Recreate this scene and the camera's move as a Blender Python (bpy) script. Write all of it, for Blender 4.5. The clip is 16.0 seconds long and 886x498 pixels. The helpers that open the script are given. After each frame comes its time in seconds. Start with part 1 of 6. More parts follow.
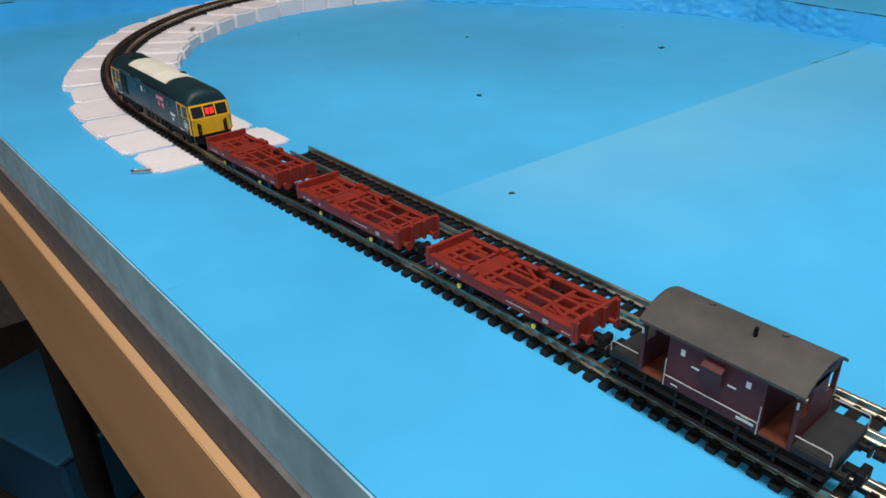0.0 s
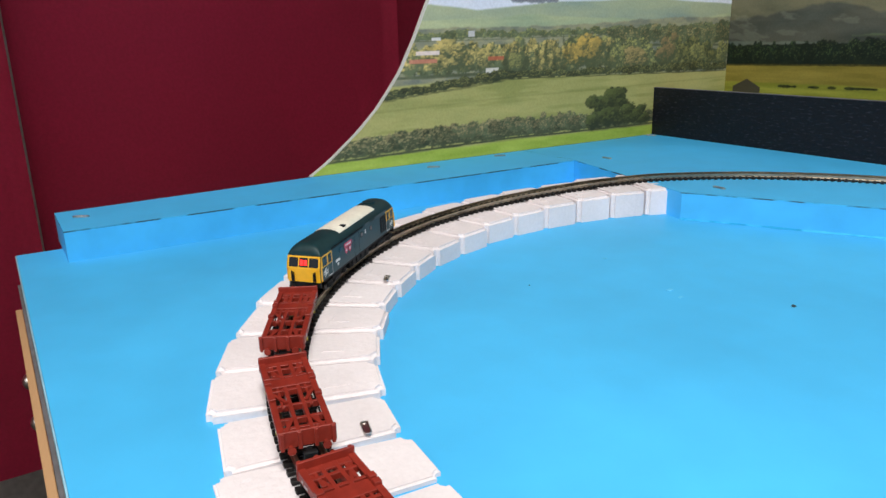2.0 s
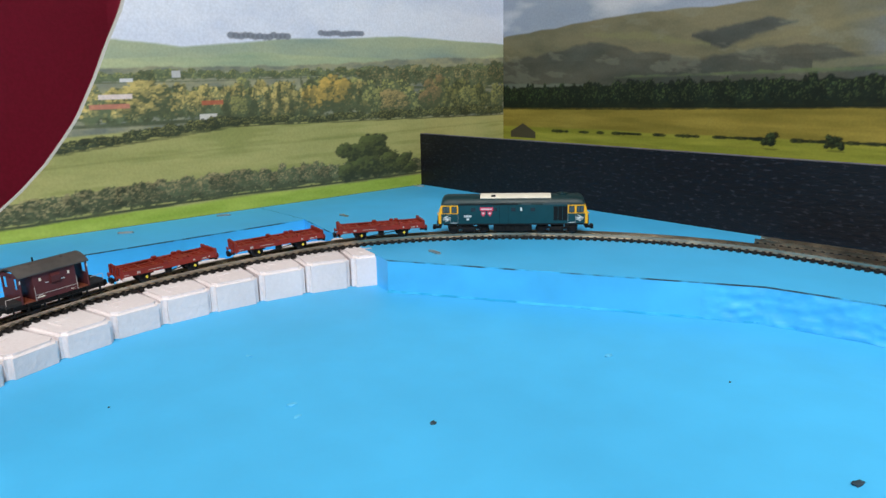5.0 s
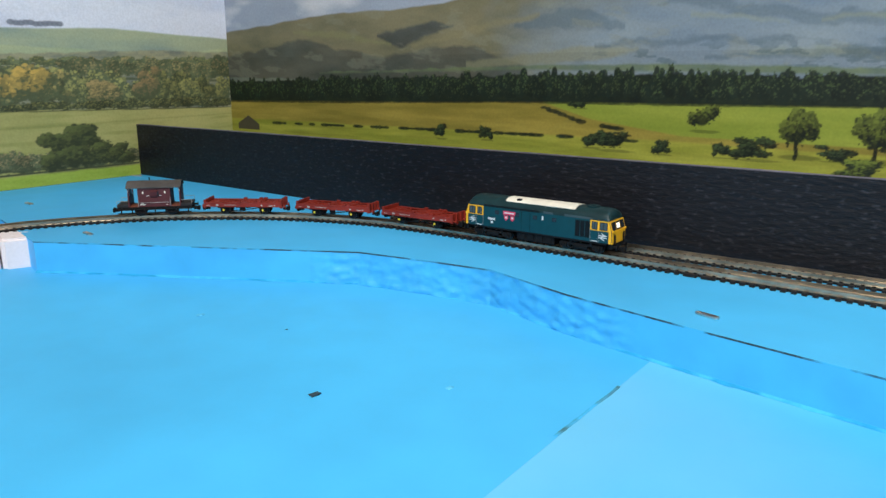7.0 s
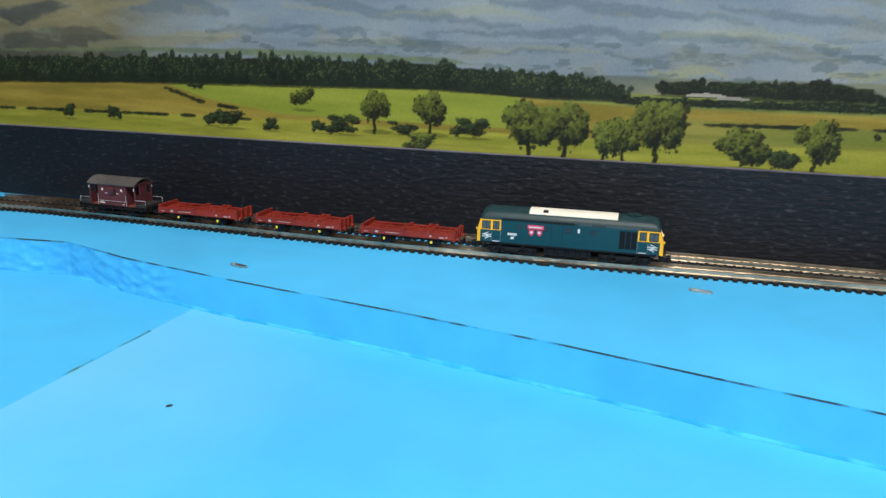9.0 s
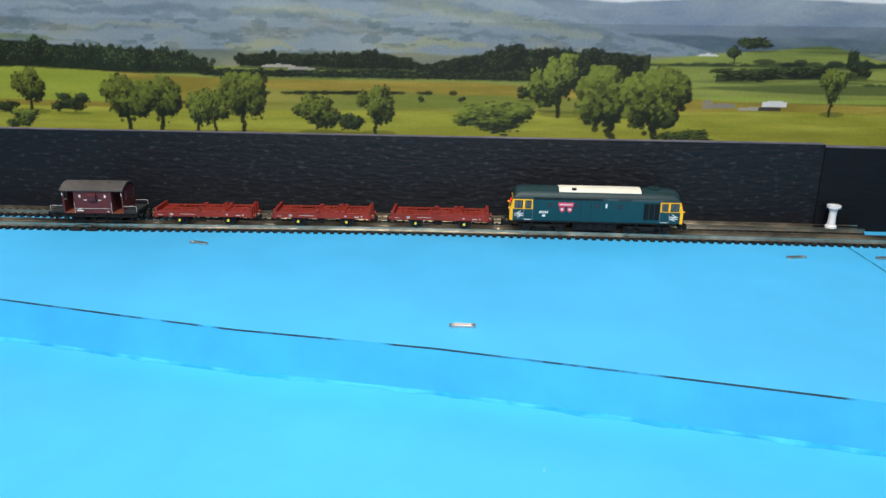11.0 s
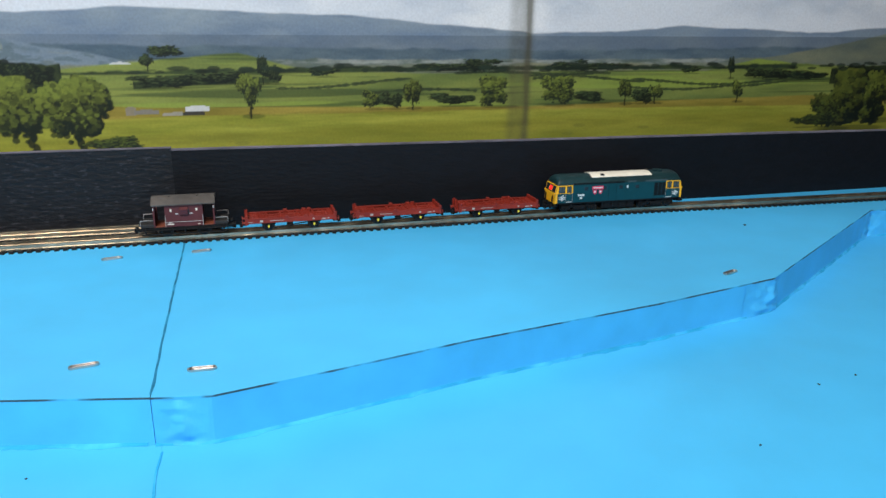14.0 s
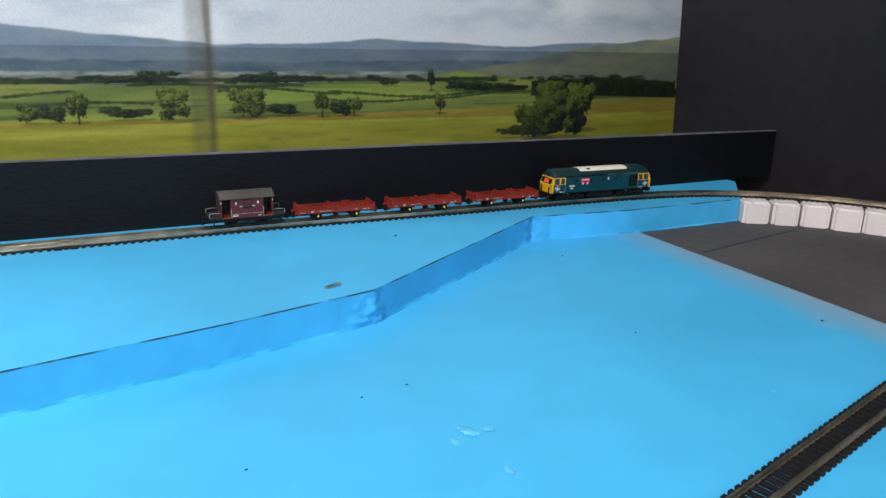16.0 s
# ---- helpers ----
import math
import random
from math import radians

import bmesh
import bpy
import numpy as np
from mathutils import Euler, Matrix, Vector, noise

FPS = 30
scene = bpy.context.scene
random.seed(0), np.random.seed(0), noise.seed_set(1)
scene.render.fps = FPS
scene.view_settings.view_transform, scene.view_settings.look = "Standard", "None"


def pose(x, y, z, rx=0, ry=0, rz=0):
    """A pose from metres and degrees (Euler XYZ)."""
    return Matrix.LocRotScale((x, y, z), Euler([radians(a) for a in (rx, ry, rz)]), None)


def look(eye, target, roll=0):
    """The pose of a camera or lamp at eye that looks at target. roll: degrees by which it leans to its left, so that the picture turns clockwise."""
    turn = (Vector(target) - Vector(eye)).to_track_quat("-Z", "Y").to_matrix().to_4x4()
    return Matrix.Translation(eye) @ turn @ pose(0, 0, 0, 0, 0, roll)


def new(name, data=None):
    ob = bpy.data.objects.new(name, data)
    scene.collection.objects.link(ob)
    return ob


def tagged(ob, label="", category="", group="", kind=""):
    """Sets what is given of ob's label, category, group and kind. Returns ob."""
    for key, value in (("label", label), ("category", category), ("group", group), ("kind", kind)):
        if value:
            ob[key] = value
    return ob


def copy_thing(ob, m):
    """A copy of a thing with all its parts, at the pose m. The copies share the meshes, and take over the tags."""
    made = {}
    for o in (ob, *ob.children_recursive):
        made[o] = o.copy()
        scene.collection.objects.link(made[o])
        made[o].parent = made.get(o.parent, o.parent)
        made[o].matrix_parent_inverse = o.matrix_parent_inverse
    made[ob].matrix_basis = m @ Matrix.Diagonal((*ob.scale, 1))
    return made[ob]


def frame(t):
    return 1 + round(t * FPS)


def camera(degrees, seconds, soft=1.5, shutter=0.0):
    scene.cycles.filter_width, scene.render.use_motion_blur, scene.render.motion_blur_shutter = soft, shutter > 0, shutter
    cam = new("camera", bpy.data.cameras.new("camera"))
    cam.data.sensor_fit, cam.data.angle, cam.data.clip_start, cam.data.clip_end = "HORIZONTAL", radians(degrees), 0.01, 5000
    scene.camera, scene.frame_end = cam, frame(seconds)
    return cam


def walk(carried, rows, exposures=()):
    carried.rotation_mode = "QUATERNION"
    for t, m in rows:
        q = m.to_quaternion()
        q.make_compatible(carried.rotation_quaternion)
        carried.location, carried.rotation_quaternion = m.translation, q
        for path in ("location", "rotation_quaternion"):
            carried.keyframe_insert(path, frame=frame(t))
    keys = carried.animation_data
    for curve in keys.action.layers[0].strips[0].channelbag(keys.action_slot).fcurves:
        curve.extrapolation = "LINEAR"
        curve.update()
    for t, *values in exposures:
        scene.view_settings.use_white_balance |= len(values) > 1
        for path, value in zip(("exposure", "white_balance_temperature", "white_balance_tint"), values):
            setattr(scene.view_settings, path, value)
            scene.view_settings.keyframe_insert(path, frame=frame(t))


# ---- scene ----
cam = camera(62.3, 16.0)
PATH = [
    (0, (-0.1235, -0.1913, 0.1145), (-0.2591, -0.0763, 0.0229), -0.94),
    (0.5, (-0.1669, -0.2140, 0.1351), (-0.3123, -0.1035, 0.0534), -1.13),
    (1, (-0.2213, -0.2031, 0.1421), (-0.3767, -0.0984, 0.0720), -1.33),
    (1.5, (-0.2861, -0.1724, 0.1468), (-0.4474, -0.0713, 0.0854), -1.36),
    (2, (-0.3476, -0.1331, 0.1374), (-0.5112, -0.0329, 0.0808), -1.35),
    (2.5, (-0.3876, -0.0924, 0.1406), (-0.5514, 0.0093, 0.0876), -1.31),
    (3, (-0.4038, -0.0501, 0.1342), (-0.5663, 0.0551, 0.0840), -1.65),
    (3.5, (-0.4039, -0.0148, 0.1307), (-0.5634, 0.0959, 0.0825), -1.71),
    (6, (-0.2847, 0.0578, 0.1312), (-0.4202, 0.1974, 0.0851), -0.66),
    (6.5, (-0.2516, 0.0757, 0.1282), (-0.3787, 0.2231, 0.0820), -0.34),
    (7, (-0.2198, 0.0832, 0.1275), (-0.3359, 0.2391, 0.0802), 0.01),
    (7.5, (-0.1909, 0.0809, 0.1285), (-0.2948, 0.2447, 0.0799), 0.27),
    (8, (-0.1613, 0.0795, 0.1281), (-0.2506, 0.2515, 0.0785), 0.69),
    (8.5, (-0.1303, 0.0774, 0.1335), (-0.2034, 0.2564, 0.0825), 1.03),
    (9, (-0.0970, 0.0756, 0.1353), (-0.1532, 0.2603, 0.0827), 1.20),
    (9.2, (-0.0786, 0.0747, 0.1353), (-0.1291, 0.2608, 0.0821), 1.07),
    (11.3, (0.1153, 0.0535, 0.1474), (0.1102, 0.2439, 0.0863), 0.37),
    (11.5, (0.1333, 0.0524, 0.1453), (0.1323, 0.2430, 0.0847), 0.13),
    (12, (0.1782, 0.0466, 0.1487), (0.1878, 0.2367, 0.0872), 0.26),
    (12.5, (0.2191, 0.0379, 0.1530), (0.2393, 0.2271, 0.0915), 0.36),
    (13, (0.2607, 0.0258, 0.1559), (0.2905, 0.2136, 0.0938), 0.27),
    (13.5, (0.3019, 0.0197, 0.1570), (0.3420, 0.2058, 0.0958), 0.48),
    (14, (0.3419, 0.0117, 0.1582), (0.3916, 0.1956, 0.0974), 0.64),
    (14.5, (0.3795, 0.0024, 0.1594), (0.4382, 0.1839, 0.0991), 0.78),
    (15, (0.4185, -0.0056, 0.1568), (0.4849, 0.1735, 0.0978), 0.88),
    (15.5, (0.4529, -0.0163, 0.1601), (0.5284, 0.1594, 0.1016), 1.24),
    (16, (0.4860, -0.0267, 0.1593), (0.5704, 0.1455, 0.1023), 1.43),
]
walk(cam, [(t, look(*r)) for t, *r in PATH], exposures=[(0.0, -0.95), (0.6, -0.62), (1.2, -0.46), (2.0, -0.36), (13.5, -0.32), (16.0, -0.18)])

# ---- light ----
G = 0.1235          # one plan unit in metres
MM = 0.001
world = bpy.data.worlds.new("room_air")
scene.world = world
world.use_nodes = True
world.node_tree.nodes["Background"].inputs[0].default_value = (0.80, 0.88, 1.0, 1)
world.node_tree.nodes["Background"].inputs[1].default_value = 0.27


def lamp(name, eye, target, size, watts, color):
    data = bpy.data.lights.new(name, "AREA")
    data.shape, data.size, data.size_y = "RECTANGLE", size[0], size[1]
    data.energy, data.color = watts, color
    ob = new(name, data)
    ob.matrix_basis = look(eye, target)
    return ob


lamp("ceiling_lamp", (0.0, -0.24, 1.02), (0.0, 0.06, 0), (0.55, 0.30), 25, (1.0, 0.97, 0.93))
# Added fill from the viewer's side, no seen source; brightens the front faces.
lamp("window_light", (0.1, -1.62, 0.75), (0.1, 0.3, 0.0), (2.0, 1.0), 21, (1.0, 0.98, 0.96))


# ---- materials ----
def material(name, color, rough=0.6, metal=0.0, grain=0.15, scale=60.0, stain=0.1, stain_scale=6.0, bump=0.2, bump_scale=None,
             island=0.0, coat=0.0, glow=None, stretch=None, spec=0.5):
    mt = bpy.data.materials.new(name)
    mt.use_nodes = True
    nt = mt.node_tree
    n, l = nt.nodes, nt.links
    bsdf = n["Principled BSDF"]
    co = n.new("ShaderNodeTexCoord")
    mp = n.new("ShaderNodeMapping")
    mp.inputs["Scale"].default_value = stretch or (1, 1, 1)
    l.new(co.outputs["Object"], mp.inputs["Vector"])

    def noise_tex(sc, detail=4.0):
        t = n.new("ShaderNodeTexNoise")
        t.inputs["Scale"].default_value, t.inputs["Detail"].default_value = sc, detail
        l.new(mp.outputs["Vector"], t.inputs["Vector"])
        return t

    fine, wide = noise_tex(scale), noise_tex(stain_scale, 3.0)

    def spread(tex, amount):
        r = n.new("ShaderNodeMapRange")
        r.inputs["From Min"].default_value, r.inputs["From Max"].default_value = 0.3, 0.7
        r.inputs["To Min"].default_value, r.inputs["To Max"].default_value = 1 - amount, 1 + amount
        l.new(tex.outputs["Fac"], r.inputs["Value"])
        return r

    a, b = spread(fine, grain), spread(wide, stain)
    mul = n.new("ShaderNodeMath")
    mul.operation = "MULTIPLY"
    l.new(a.outputs[0], mul.inputs[0])
    l.new(b.outputs[0], mul.inputs[1])
    last = mul
    if island:
        info = n.new("ShaderNodeObjectInfo")
        r = n.new("ShaderNodeMapRange")
        r.inputs["To Min"].default_value, r.inputs["To Max"].default_value = 1 - island, 1 + island
        l.new(info.outputs["Random"], r.inputs["Value"])
        m2 = n.new("ShaderNodeMath")
        m2.operation = "MULTIPLY"
        l.new(mul.outputs[0], m2.inputs[0])
        l.new(r.outputs[0], m2.inputs[1])
        last = m2
    vm = n.new("ShaderNodeVectorMath")
    vm.operation = "SCALE"
    vm.inputs[0].default_value = color
    l.new(last.outputs[0], vm.inputs["Scale"])
    l.new(vm.outputs[0], bsdf.inputs["Base Color"])
    rr = n.new("ShaderNodeMapRange")
    rr.inputs["To Min"].default_value, rr.inputs["To Max"].default_value = max(rough - 0.12, 0.02), min(rough + 0.12, 1)
    l.new(wide.outputs["Fac"], rr.inputs["Value"])
    l.new(rr.outputs[0], bsdf.inputs["Roughness"])
    bsdf.inputs["Metallic"].default_value = metal
    bsdf.inputs["Coat Weight"].default_value = coat
    bsdf.inputs["Specular IOR Level"].default_value = spec
    if bump:
        bt = noise_tex(bump_scale or scale * 2, 5.0)
        bn = n.new("ShaderNodeBump")
        bn.inputs["Strength"].default_value, bn.inputs["Distance"].default_value = bump, 0.0006
        l.new(bt.outputs["Fac"], bn.inputs["Height"])
        l.new(bn.outputs[0], bsdf.inputs["Normal"])
    if glow:
        bsdf.inputs["Emission Color"].default_value = (*glow[:3], 1)
        bsdf.inputs["Emission Strength"].default_value = glow[3]
    return mt


BLUE = (0.058, 0.455, 0.83)
M_FIELD = material("blue_painted_foam", BLUE, 0.55, grain=0.03, scale=40, stain=0.10, stain_scale=5, bump=0.15, bump_scale=160)
M_FOAM = material("blue_foam_edge", (0.055, 0.45, 0.85), 0.5, grain=0.06, scale=60, stain=0.10, stain_scale=12, bump=0.35, bump_scale=120)
M_ROUGH = material("torn_blue_foam", (0.055, 0.45, 0.85), 0.5, grain=0.06, scale=120, stain=0.08, stain_scale=30, bump=0.4, bump_scale=250)
M_PALE = material("paler_blue_foam", (0.10, 0.50, 0.82), 0.5, grain=0.03, scale=40, stain=0.10, stain_scale=5, bump=0.15, bump_scale=160)
M_CUT = material("dark_cut_edge", (0.02, 0.045, 0.065), 0.8, grain=0.4, scale=150)
M_WORN = material("worn_pale_blue_edge", (0.26, 0.47, 0.57), 0.6, grain=0.15, scale=120, stain=0.2, stain_scale=20)
M_SLATE = material("grey_bare_edge", (0.125, 0.115, 0.12), 0.75, grain=0.2, scale=150, stain=0.15)
M_GREY = material("grey_board", (0.065, 0.062, 0.066), 0.8, grain=0.1, scale=100, stain=0.2, stain_scale=9)
M_PINE = material("pine_wood", (0.54, 0.32, 0.16), 0.55, grain=0.12, scale=25, stain=0.2, stain_scale=5, stretch=(0.12, 1, 1.6))
M_BLACK = material("black_foamboard", (0.0038, 0.0048, 0.0078), 0.5, spec=0.30, grain=0.25, scale=300, stain=0.2, stain_scale=12, bump=1.0, bump_scale=520, stretch=(0.35, 1, 1))
M_PANEL = material("black_panel", (0.017, 0.015, 0.020), 0.6, spec=0.3, grain=0.15, scale=90, stain=0.2, stain_scale=4, bump=0.1)
M_STYRO = material("white_polystyrene", (0.78, 0.72, 0.73), 0.75, grain=0.03, scale=500, stain=0.04, stain_scale=30, bump=0.9, bump_scale=330, island=0.03)
M_SLEEP = material("black_plastic_sleeper", (0.009, 0.008, 0.008), 0.6, spec=0.3, grain=0.2, scale=400, bump=0.1)
M_RAIL = material("nickel_silver_rail", (0.56, 0.48, 0.37), 0.36, metal=1.0, grain=0.2, scale=120, stain=0.25, stain_scale=30, bump=0)
M_RED = material("dark_red_cloth", (0.32, 0.008, 0.040), 0.85, grain=0.1, scale=300, stain=0.12, stain_scale=3, bump=0.3, bump_scale=900)
M_WALL = material("plain_wall", (0.55, 0.53, 0.5), 0.9, bump=0)
M_FLOOR = material("beige_carpet", (0.06, 0.052, 0.045), 0.95, grain=0.3, scale=200, bump=0.4)
M_STEEL = material("bright_steel", (0.62, 0.58, 0.55), 0.3, metal=1.0, grain=0.1, scale=300, bump=0)


def faded(mt, axis_from, axis_to, color, strength, back=None):
    """Paint that thins out towards another colour along x, between two places in metres."""
    n, l = mt.node_tree.nodes, mt.node_tree.links
    bsdf = n["Principled BSDF"]
    src = bsdf.inputs["Base Color"].links[0].from_socket
    co = n.new("ShaderNodeTexCoord")
    sep = n.new("ShaderNodeSeparateXYZ")
    l.new(co.outputs["Object"], sep.inputs[0])
    tex = n.new("ShaderNodeTexNoise")
    tex.inputs["Scale"].default_value, tex.inputs["Detail"].default_value = 14, 3
    l.new(co.outputs["Object"], tex.inputs["Vector"])
    add = n.new("ShaderNodeMath")
    add.operation = "MULTIPLY_ADD"
    l.new(tex.outputs["Fac"], add.inputs[0])
    add.inputs[1].default_value = abs(axis_to - axis_from) * 0.9
    l.new(sep.outputs[0], add.inputs[2])
    r = n.new("ShaderNodeMapRange")
    half = abs(axis_to - axis_from) * 0.45
    r.inputs["From Min"].default_value, r.inputs["From Max"].default_value = axis_from + half, axis_to + half
    r.inputs["To Min"].default_value, r.inputs["To Max"].default_value = 0, strength
    l.new(add.outputs[0], r.inputs["Value"])
    fac = r.outputs[0]
    if back:
        q = n.new("ShaderNodeMapRange")
        q.inputs["From Min"].default_value, q.inputs["From Max"].default_value = back
        l.new(sep.outputs[1], q.inputs["Value"])
        pr = n.new("ShaderNodeMath")
        pr.operation = "MULTIPLY"
        l.new(fac, pr.inputs[0])
        l.new(q.outputs[0], pr.inputs[1])
        fac = pr.outputs[0]
    mix = n.new("ShaderNodeMix")
    mix.data_type = "RGBA"
    l.new(fac, mix.inputs["Factor"])
    l.new(src, mix.inputs["A"])
    mix.inputs["B"].default_value = (*color, 1)
    l.new(mix.outputs["Result"], bsdf.inputs["Base Color"])
    return mt


M_MID = faded(material("thin_blue_paint", BLUE, 0.5, grain=0.03, scale=40, stain=0.08, stain_scale=5, bump=0.15, bump_scale=160), -1.7 * 0.1235, -2.75 * 0.1235, (0.17, 0.55, 0.82), 0.7, (-0.04, 0.03))
M_EAST = faded(material("blue_paint_overspray", BLUE, 0.5, grain=0.03, scale=40, stain=0.08, stain_scale=5, bump=0.15, bump_scale=160), 6.95 * 0.1235, 7.32 * 0.1235, (0.30, 0.36, 0.42), 0.85)


# ---- builders ----
def chipped(mt, color, scale, lo, hi, stretch=(1, 1, 1)):
    """Paint of another colour over parts of a material, by noise."""
    n, l = mt.node_tree.nodes, mt.node_tree.links
    b = n["Principled BSDF"]
    base = b.inputs["Base Color"].links[0].from_socket
    co = n.new("ShaderNodeTexCoord")
    t = n.new("ShaderNodeTexNoise")
    t.inputs["Scale"].default_value, t.inputs["Detail"].default_value = scale, 5
    mp = n.new("ShaderNodeMapping")
    mp.inputs["Scale"].default_value = stretch
    l.new(co.outputs["Object"], mp.inputs["Vector"])
    l.new(mp.outputs["Vector"], t.inputs["Vector"])
    r = n.new("ShaderNodeMapRange")
    r.inputs["From Min"].default_value, r.inputs["From Max"].default_value = lo, hi
    l.new(t.outputs["Fac"], r.inputs["Value"])
    m = n.new("ShaderNodeMix")
    m.data_type = "RGBA"
    l.new(r.outputs[0], m.inputs["Factor"])
    l.new(base, m.inputs["A"])
    m.inputs["B"].default_value = (*color, 1)
    l.new(m.outputs["Result"], b.inputs["Base Color"])
    return mt


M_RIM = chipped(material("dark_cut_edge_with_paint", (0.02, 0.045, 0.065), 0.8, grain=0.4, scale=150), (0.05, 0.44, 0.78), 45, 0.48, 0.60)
M_BLACK2 = material("plain_black_foamboard", (0.0032, 0.0042, 0.0068), 0.55, spec=0.2, grain=0.2, scale=300, stain=0.2, stain_scale=12, bump=0.6, bump_scale=520, stretch=(0.35, 1, 1))
# Short lighter dashes put the sparkle of the streaked glossy surface into its colour.
M_BLACK = chipped(M_BLACK, (0.030, 0.033, 0.042), 560, 0.57, 0.70, (0.33, 1, 1))
M_SEAM = chipped(material("dark_blue_gap", (0.02, 0.17, 0.31), 0.8, spec=0.1, grain=0.2, scale=150), (0.03, 0.33, 0.60), 50, 0.50, 0.66)
M_SMUDGE = chipped(material("brown_smudge", (0.06, 0.20, 0.26), 0.8, spec=0.1, grain=0.2, scale=150), BLUE, 60, 0.40, 0.60)
M_RAWEDGE = material("grey_raw_card_edge", (0.11, 0.10, 0.125), 0.8, grain=0.3, scale=120, stain=0.3, stain_scale=14)
# Darker blue: painted contact shade and paint marks at the foam foot, also a joint line.
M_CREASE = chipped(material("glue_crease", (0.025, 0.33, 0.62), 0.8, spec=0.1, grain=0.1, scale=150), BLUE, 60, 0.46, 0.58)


def v3(x, y, z):
    return Vector((x * G, y * G, z * G))


def link(name, bm, mat, parent=None, label="", smooth=0.0):
    me = bpy.data.meshes.new(name)
    bmesh.ops.recalc_face_normals(bm, faces=bm.faces)
    bm.to_mesh(me)
    bm.free()
    for m in (mat if isinstance(mat, (list, tuple)) else [mat]):
        me.materials.append(m)
    if smooth:
        me.set_sharp_from_angle(angle=radians(smooth))
        me.polygons.foreach_set("use_smooth", [True] * len(me.polygons))
    ob = new(name, me)
    if parent:
        ob.parent = parent
    if label:
        ob["label"] = label
    return ob


def part(name, bm, mat, parent, label="", smooth=0.0):
    return link(name, bm, mat, parent, label, smooth)


def thing(name, m=None):
    ob = new(name)
    ob.empty_display_size = 0.01
    if m:
        ob.matrix_basis = m
    return ob


def hexa(bm, lo, hi, mi=0):
    """Eight corners: four below, four above, in the same order."""
    a = [bm.verts.new(p) for p in lo]
    b = [bm.verts.new(p) for p in hi]
    fs = [bm.faces.new(a[::-1]), bm.faces.new(b)]
    for i in range(len(a)):
        j = (i + 1) % len(a)
        fs.append(bm.faces.new((a[i], a[j], b[j], b[i])))
    for f in fs:
        f.material_index = mi
    return fs


def box(bm, x0, x1, y0, y1, z0, z1, bev=0.0, k=MM, mi=0):
    """A box in millimetres, with its edges bevelled by bev."""
    fs = hexa(bm, [(x * k, y * k, z0 * k) for x, y in ((x0, y0), (x1, y0), (x1, y1), (x0, y1))],
              [(x * k, y * k, z1 * k) for x, y in ((x0, y0), (x1, y0), (x1, y1), (x0, y1))], mi)
    if bev:
        es = {e for f in fs for e in f.edges}
        bmesh.ops.bevel(bm, geom=list(es), offset=bev * k, segments=1, affect="EDGES")
    return bm


def boxes(*rows, bev=0.0):
    bm = bmesh.new()
    for r in rows:
        box(bm, *r, bev=bev)
    return bm


def rod(bm, p, q, r, n=8, k=MM):
    """A round bar from p to q."""
    p, q = Vector(p) * k, Vector(q) * k
    d = (q - p).normalized()
    u = d.orthogonal().normalized()
    w = d.cross(u)
    ring = [(math.cos(2 * math.pi * i / n), math.sin(2 * math.pi * i / n)) for i in range(n)]
    hexa(bm, [p + (u * c + w * s) * r * k for c, s in ring], [q + (u * c + w * s) * r * k for c, s in ring])
    return bm


def plate(bm, corners, thick, k=MM, mi=0):
    """A thin plate on four corners, raised along its normal."""
    c = [Vector(p) * k for p in corners]
    nrm = (c[1] - c[0]).cross(c[-1] - c[0]).normalized() * thick * k
    hexa(bm, c, [p + nrm for p in c], mi)
    return bm


def slab(name, outline, z0, z1, mat, parent=None, label="", bev=0.0):
    """A flat piece of the plan, from z0 to z1 in plan units."""
    bm = bmesh.new()
    fs = hexa(bm, [v3(x, y, z0) for x, y in outline], [v3(x, y, z1) for x, y in outline])
    if bev:
        bmesh.ops.bevel(bm, geom=list(fs[1].edges), offset=bev * MM, segments=2, affect="EDGES")
    bmesh.ops.triangulate(bm, faces=[f for f in bm.faces if len(f.verts) > 4])
    return link(name, bm, mat, parent, label)


# ---- the line: distance s along the main track, in plan units ----
CX, CY, RR = -4.12, 1.675, 2.155
ARC = math.pi * RR
NX = [-4.12, -3.0, -2.0, -1.2, -0.4, 0.4, 1.5, 2.8, 4.0, 5.0, 6.0, 6.8, 7.4, 7.9, 8.35, 8.75, 9.05]
NY = [3.83, 3.825, 3.815, 3.835, 3.885, 3.92, 3.92, 3.925, 3.935, 3.94, 3.90, 3.885, 3.86, 3.80, 3.62, 3.32, 2.9]
UP = 0.166         # height of the upper foam level


def bed(s):
    return float(np.interp(s, [-0.72, -0.67, 0.3, 4.25, 16.9, 20.4], [0, 0.012, 0.022, UP, UP, UP - 0.004]))


